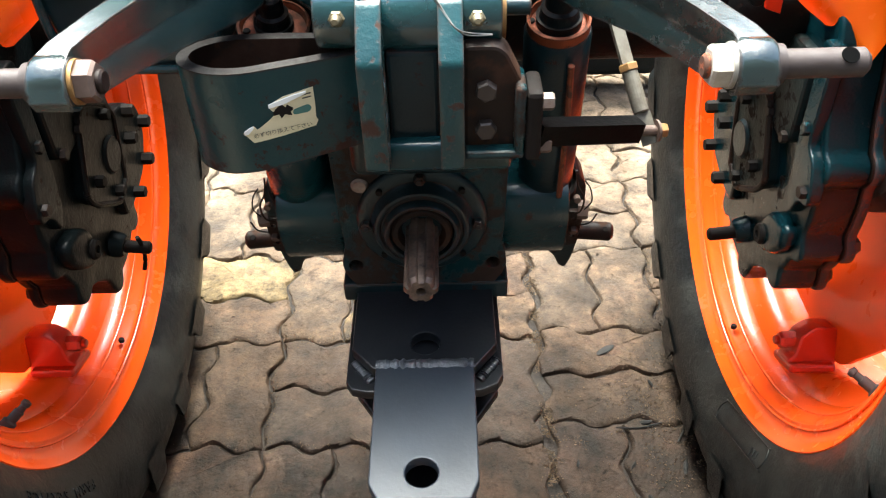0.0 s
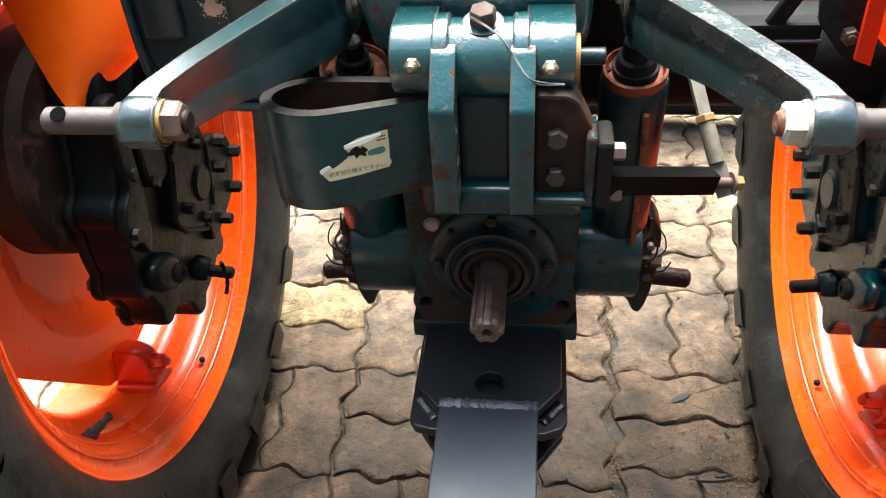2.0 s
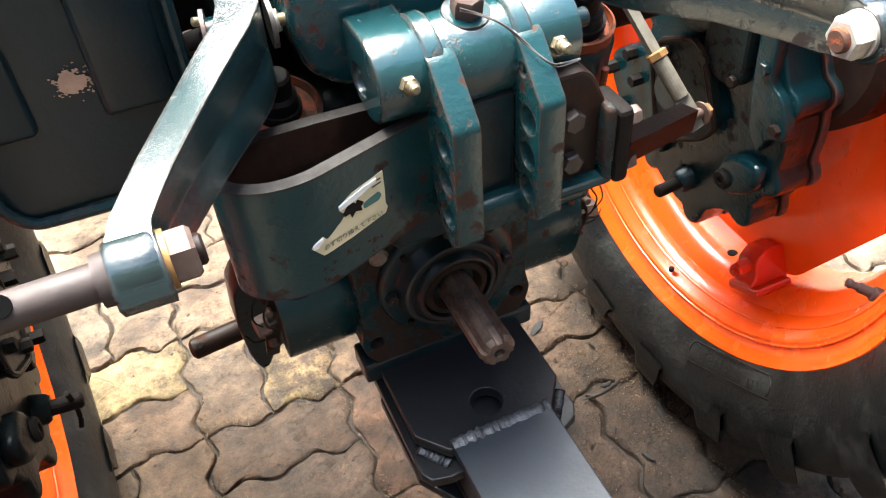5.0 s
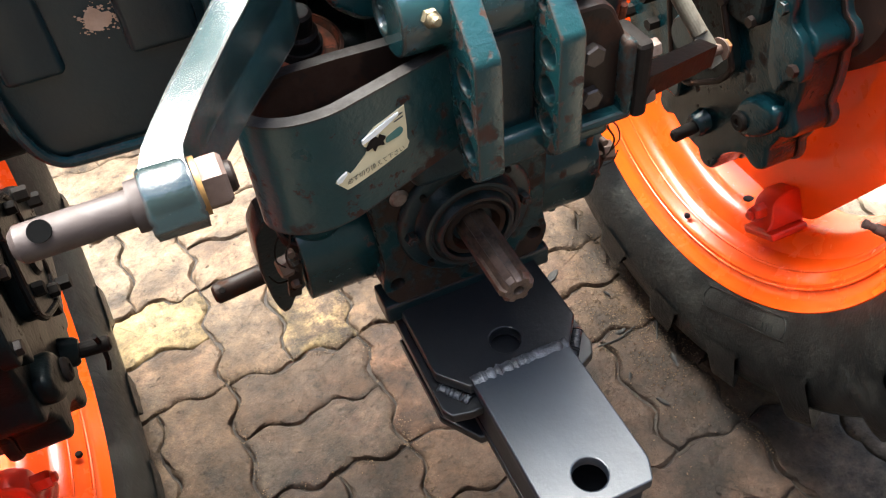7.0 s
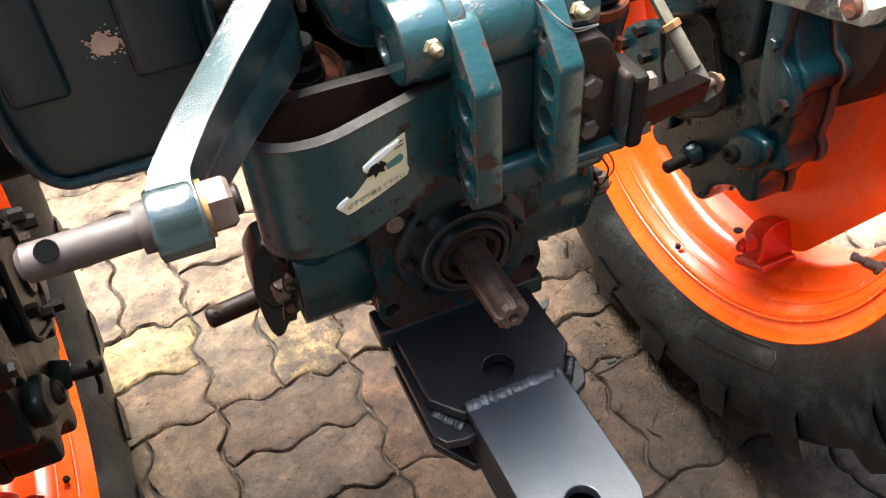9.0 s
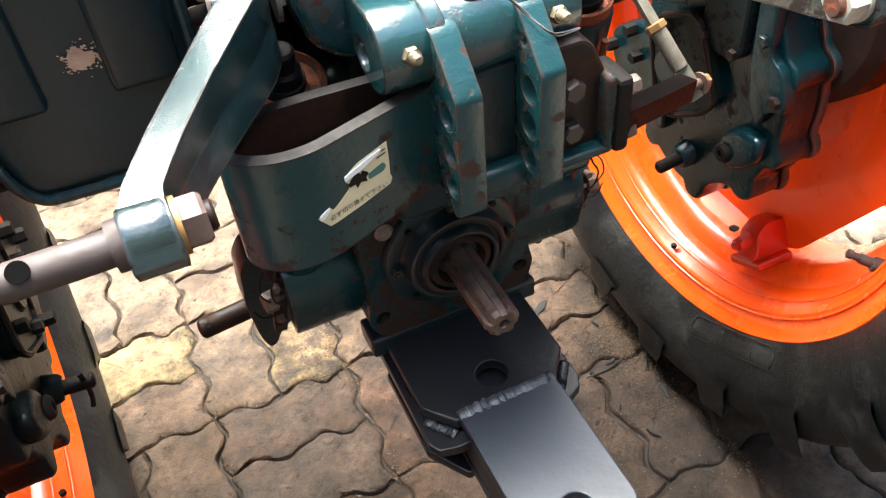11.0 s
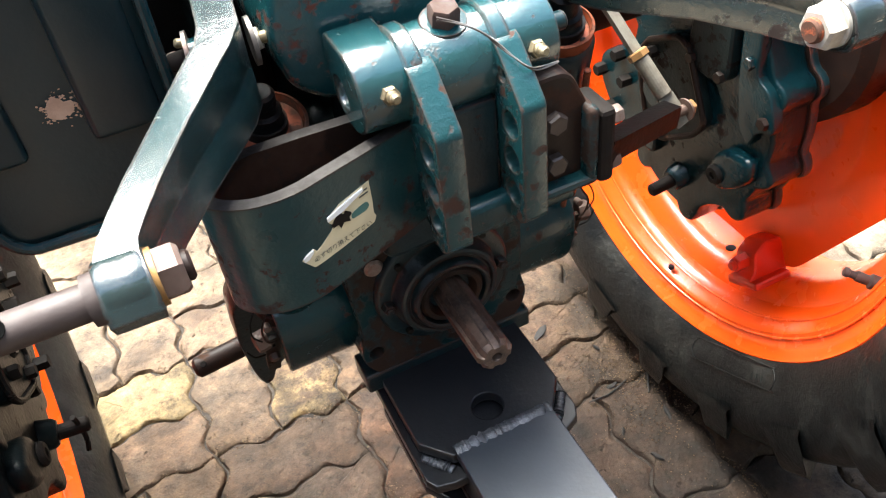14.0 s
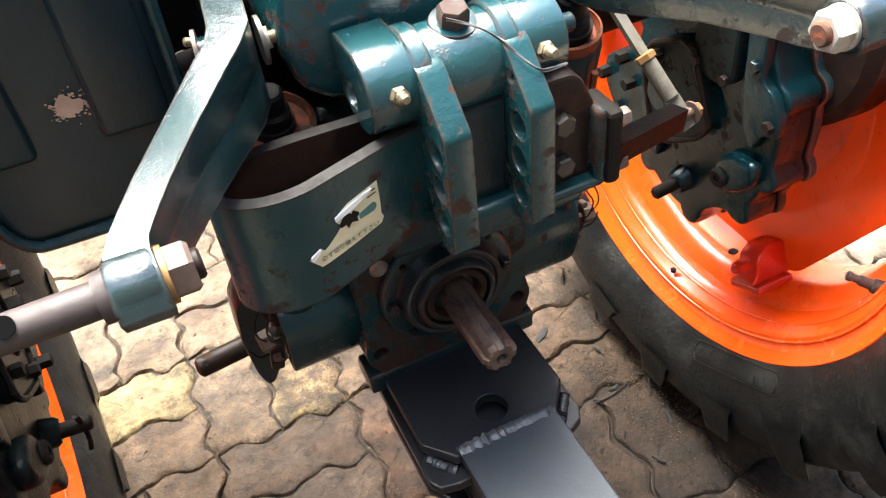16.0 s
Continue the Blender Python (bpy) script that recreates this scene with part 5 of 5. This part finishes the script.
def paver_outline(a, b, wide, deep, shifted):
    """Round a block of wide x deep half cells, anticlockwise from its near corner."""
    ring = [(a + i, b) for i in range(wide)] + [(a + wide, b + j) for j in range(deep)] + [(a + wide - i, b + deep) for i in range(wide)] + [(a, b + deep - j) for j in range(deep)]
    return [q for k in range(len(ring)) for q in joint(ring[k], ring[(k + 1) % len(ring)], shifted)]


def paver_mesh(bm, outline, rng):
    cx = sum(p[0] for p in outline) / len(outline)
    cy = sum(p[1] for p in outline) / len(outline)
    tx, ty, dz = rng.uniform(-0.016, 0.016), rng.uniform(-0.016, 0.016), rng.uniform(-0.003, 0.002)
    rings = []
    for inset, z, rough in ((0.0016, -0.03, 0.0), (0.0018, -0.009, 0.0006), (0.0034, -0.0042, 0.0022), (0.0060, -0.0012, 0.0022), (0.0140, 0.0006, 0.0020), (0.0310, 0.0004, 0.0020)):
        ring = []
        for x, y in outline:
            d = math.hypot(x - cx, y - cy)
            k = 1 - min(0.8, (inset + rough * rng.uniform(-1, 1)) * 1.15 / d)
            px, py = cx + (x - cx) * k, cy + (y - cy) * k
            up = (0.0022 * noise.noise((px * 24, py * 24, 0.3)) + 0.0014 * noise.noise((px * 75, py * 75, 2.3))) if z > -0.02 else 0
            ring.append(bm.verts.new((px, py, z + dz + up + (tx * (px - cx) + ty * (py - cy)) * (z > -0.02))))
        rings.append(ring)
    n = len(outline)
    for p, q in zip(rings, rings[1:]):
        for i in range(n):
            bm.faces.new((p[i], p[(i + 1) % n], q[(i + 1) % n], q[i]))
    mid = bm.verts.new((cx, cy, 0.0004 + dz))
    for i in range(n):
        bm.faces.new((rings[-1][i], rings[-1][(i + 1) % n], mid))


def pavement():
    base = tagged(new("pavement"), "brown interlocking concrete paving, oil stained", "pavement", kind="structure")
    rng = random.Random(11)
    rest = bmesh.new()
    count = 0
    cells = [(i, j) for i in range(-14, 17) for j in range(-8, 26)]
    cells.sort(key=lambda c: abs(c[0] - 1) + abs(c[1] - 0.5))
    for i, j in cells:
        for k in (0, 1):
            if (i + j) % 2:
                out = paver_outline(2 * i, 2 * j + k, 2, 1, i > 1)
            else:
                out = paver_outline(2 * i + k, 2 * j, 1, 2, i > 1)
            if count < 300:
                bm = bmesh.new()
                paver_mesh(bm, out, rng)
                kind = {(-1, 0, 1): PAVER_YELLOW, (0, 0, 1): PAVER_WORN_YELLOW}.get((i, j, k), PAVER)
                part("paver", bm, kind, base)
                count += 1
            else:
                paver_mesh(rest, out, rng)
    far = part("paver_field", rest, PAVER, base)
    tagged(far, "far rows of brown paving blocks", kind="stuff")


pavement()


def joint_fill():
    """Uneven dirt that fills the joints to a changing height where the walk passes."""
    nx, ny = 170, 190
    verts, faces = [], []
    for j in range(ny + 1):
        for i in range(nx + 1):
            x, y = -0.70 + 1.5 * i / nx, -0.45 + 1.75 * j / ny
            h = noise.noise((x * 7, y * 7, 0.0)) * 0.6 + noise.noise((x * 31, y * 31, 3.0)) * 0.5
            verts.append((x, y, -0.0092 + 0.0045 * h + 0.0010 * noise.noise((x * 140, y * 140, 7.0))))
    for j in range(ny):
        for i in range(nx):
            b = j * (nx + 1) + i
            faces.append((b, b + 1, b + nx + 2, b + nx + 1))
    me = bpy.data.meshes.new("joint_dirt")
    me.from_pydata(verts, [], faces)
    me.materials.append(DIRT)
    tagged(new("joint_dirt", me), "dark sandy dirt filling the paving joints unevenly", "dirt", kind="stuff")


joint_fill()


def debris():
    """Stone and rubber chips on the paving, and sand in the joints."""
    rng = random.Random(21)
    spots = [(0.305, 0.355, 0.020, 35), (0.372, 0.276, 0.008, 110), (0.348, 0.193, 0.012, 10), (0.313, 0.110, 0.008, 60), (0.225, 0.115, 0.008, 80), (0.332, 0.046, 0.012, 115), (0.449, 0.166, 0.009, 150), (0.395, 0.105, 0.014, 75)]
    for x, y, size, turn in spots:
        bm = bmesh.new()
        bmesh.ops.create_icosphere(bm, subdivisions=2, radius=1)
        for v in bm.verts:
            v.co *= 1 + 0.45 * noise.noise(v.co * 1.7 + Vector((x * 50, y * 50, 0)))
        bmesh.ops.transform(bm, matrix=Matrix.LocRotScale((x, y, 0.0035), Euler((rng.uniform(-0.2, 0.2), 0, radians(turn))), (size, size * rng.uniform(0.25, 0.4), 0.0030)), verts=bm.verts[:])
        chip = part("stone_chip", bm, CHIP, None)
        tagged(chip, "dark flat stone chip lying on the paving", "stone chip", group="stone chips")
    for x0, y0, x1, y1, bend in TWIGS:
        mid = ((x0 + x1) / 2 + bend * (y1 - y0), (y0 + y1) / 2 - bend * (x1 - x0))
        bm = wire([(x0, y0, 0.0045), (*mid, 0.0050), (x1, y1, 0.0036)], 0.0015, 6)
        twig = part("twig", bm, CHIP, None)
        tagged(twig, "thin dark dry twig lying on the paving", "twig", group="twigs")
    verts, faces = [], []
    for k in range(15000):
        edge = rng.random()
        if edge < 0.40:
            x, y = 0.185 + rng.gauss(0, 0.007), rng.uniform(-0.1, 1.2)
        elif edge < 0.62:
            x, y = rng.choice((X0, X0 + CELL, X0 + 3 * CELL + 0.015, X0 + 3 * CELL + 0.012)) + rng.gauss(0, 0.007), rng.uniform(-0.1, 1.1)
        elif edge < 0.86:
            x, y = rng.uniform(-0.55, 0.62), rng.choice([Y0 + CELL * j for j in (-2, -1, 0, 1, 2, 3)]) + rng.gauss(0, 0.008)
        else:
            x, y = rng.gauss(0.42, 0.07), rng.gauss(0.20, 0.10)
        if abs(noise.noise((x * 9, y * 9, 4.0))) < 0.10 and edge < 0.86:
            continue
        g = rng.uniform(0.0006, 0.0022)
        z = 0.0012 if edge > 0.86 else -0.002
        b = len(verts)
        for ax, ay, az in ((1, 0, 0), (-0.6, 0.9, 0), (-0.6, -0.8, 0.1), (0, 0, 0.9)):
            verts.append((x + ax * g * rng.uniform(0.7, 1.2), y + ay * g * rng.uniform(0.7, 1.2), z + az * g + 0.002 * rng.random()))
        faces += [(b, b + 1, b + 3), (b + 1, b + 2, b + 3), (b + 2, b, b + 3), (b, b + 2, b + 1)]
    me = bpy.data.meshes.new("sand")
    me.from_pydata(verts, [], faces)
    me.materials.append(SAND)
    tagged(new("sand", me), "coarse pale sand grains in the paving joints", "sand", kind="stuff")


TWIGS = [(0.297, 0.183, 0.375, 0.192, 0.08), (0.447, 0.204, 0.393, 0.152, 0.1)]
CHIP = metal("dark_chip", (0.009, 0.009, 0.0085), (0.020, 0.019, 0.018), 0.9, 0.0, 80)
SAND = metal("sand_grain", (0.17, 0.12, 0.075), (0.045, 0.032, 0.022), 0.9, 0.0, 300, gloss=0.2)
debris()


def sky_blocks():
    """Unseen plain walls, added behind the camera and far ahead to block sky light."""
    wall = part("sky_block_south", box(-9, 9, -2.4, -2.2, 0, 3.3, 0), PLASTER, None)
    tagged(wall, "unseen plain dark wall added behind the camera to block sky", "wall", kind="structure")
    wall = part("sky_block_north", box(-9, 9, 6.0, 6.2, 0, 5.5, 0), PLASTER, None)
    tagged(wall, "unseen plain dark wall added far ahead to block low sky", "wall", kind="structure")


PLASTER = metal("dark_wall_paint", (0.045, 0.050, 0.050), (0.034, 0.038, 0.038), 0.9, 0.0, 6)
sky_blocks()
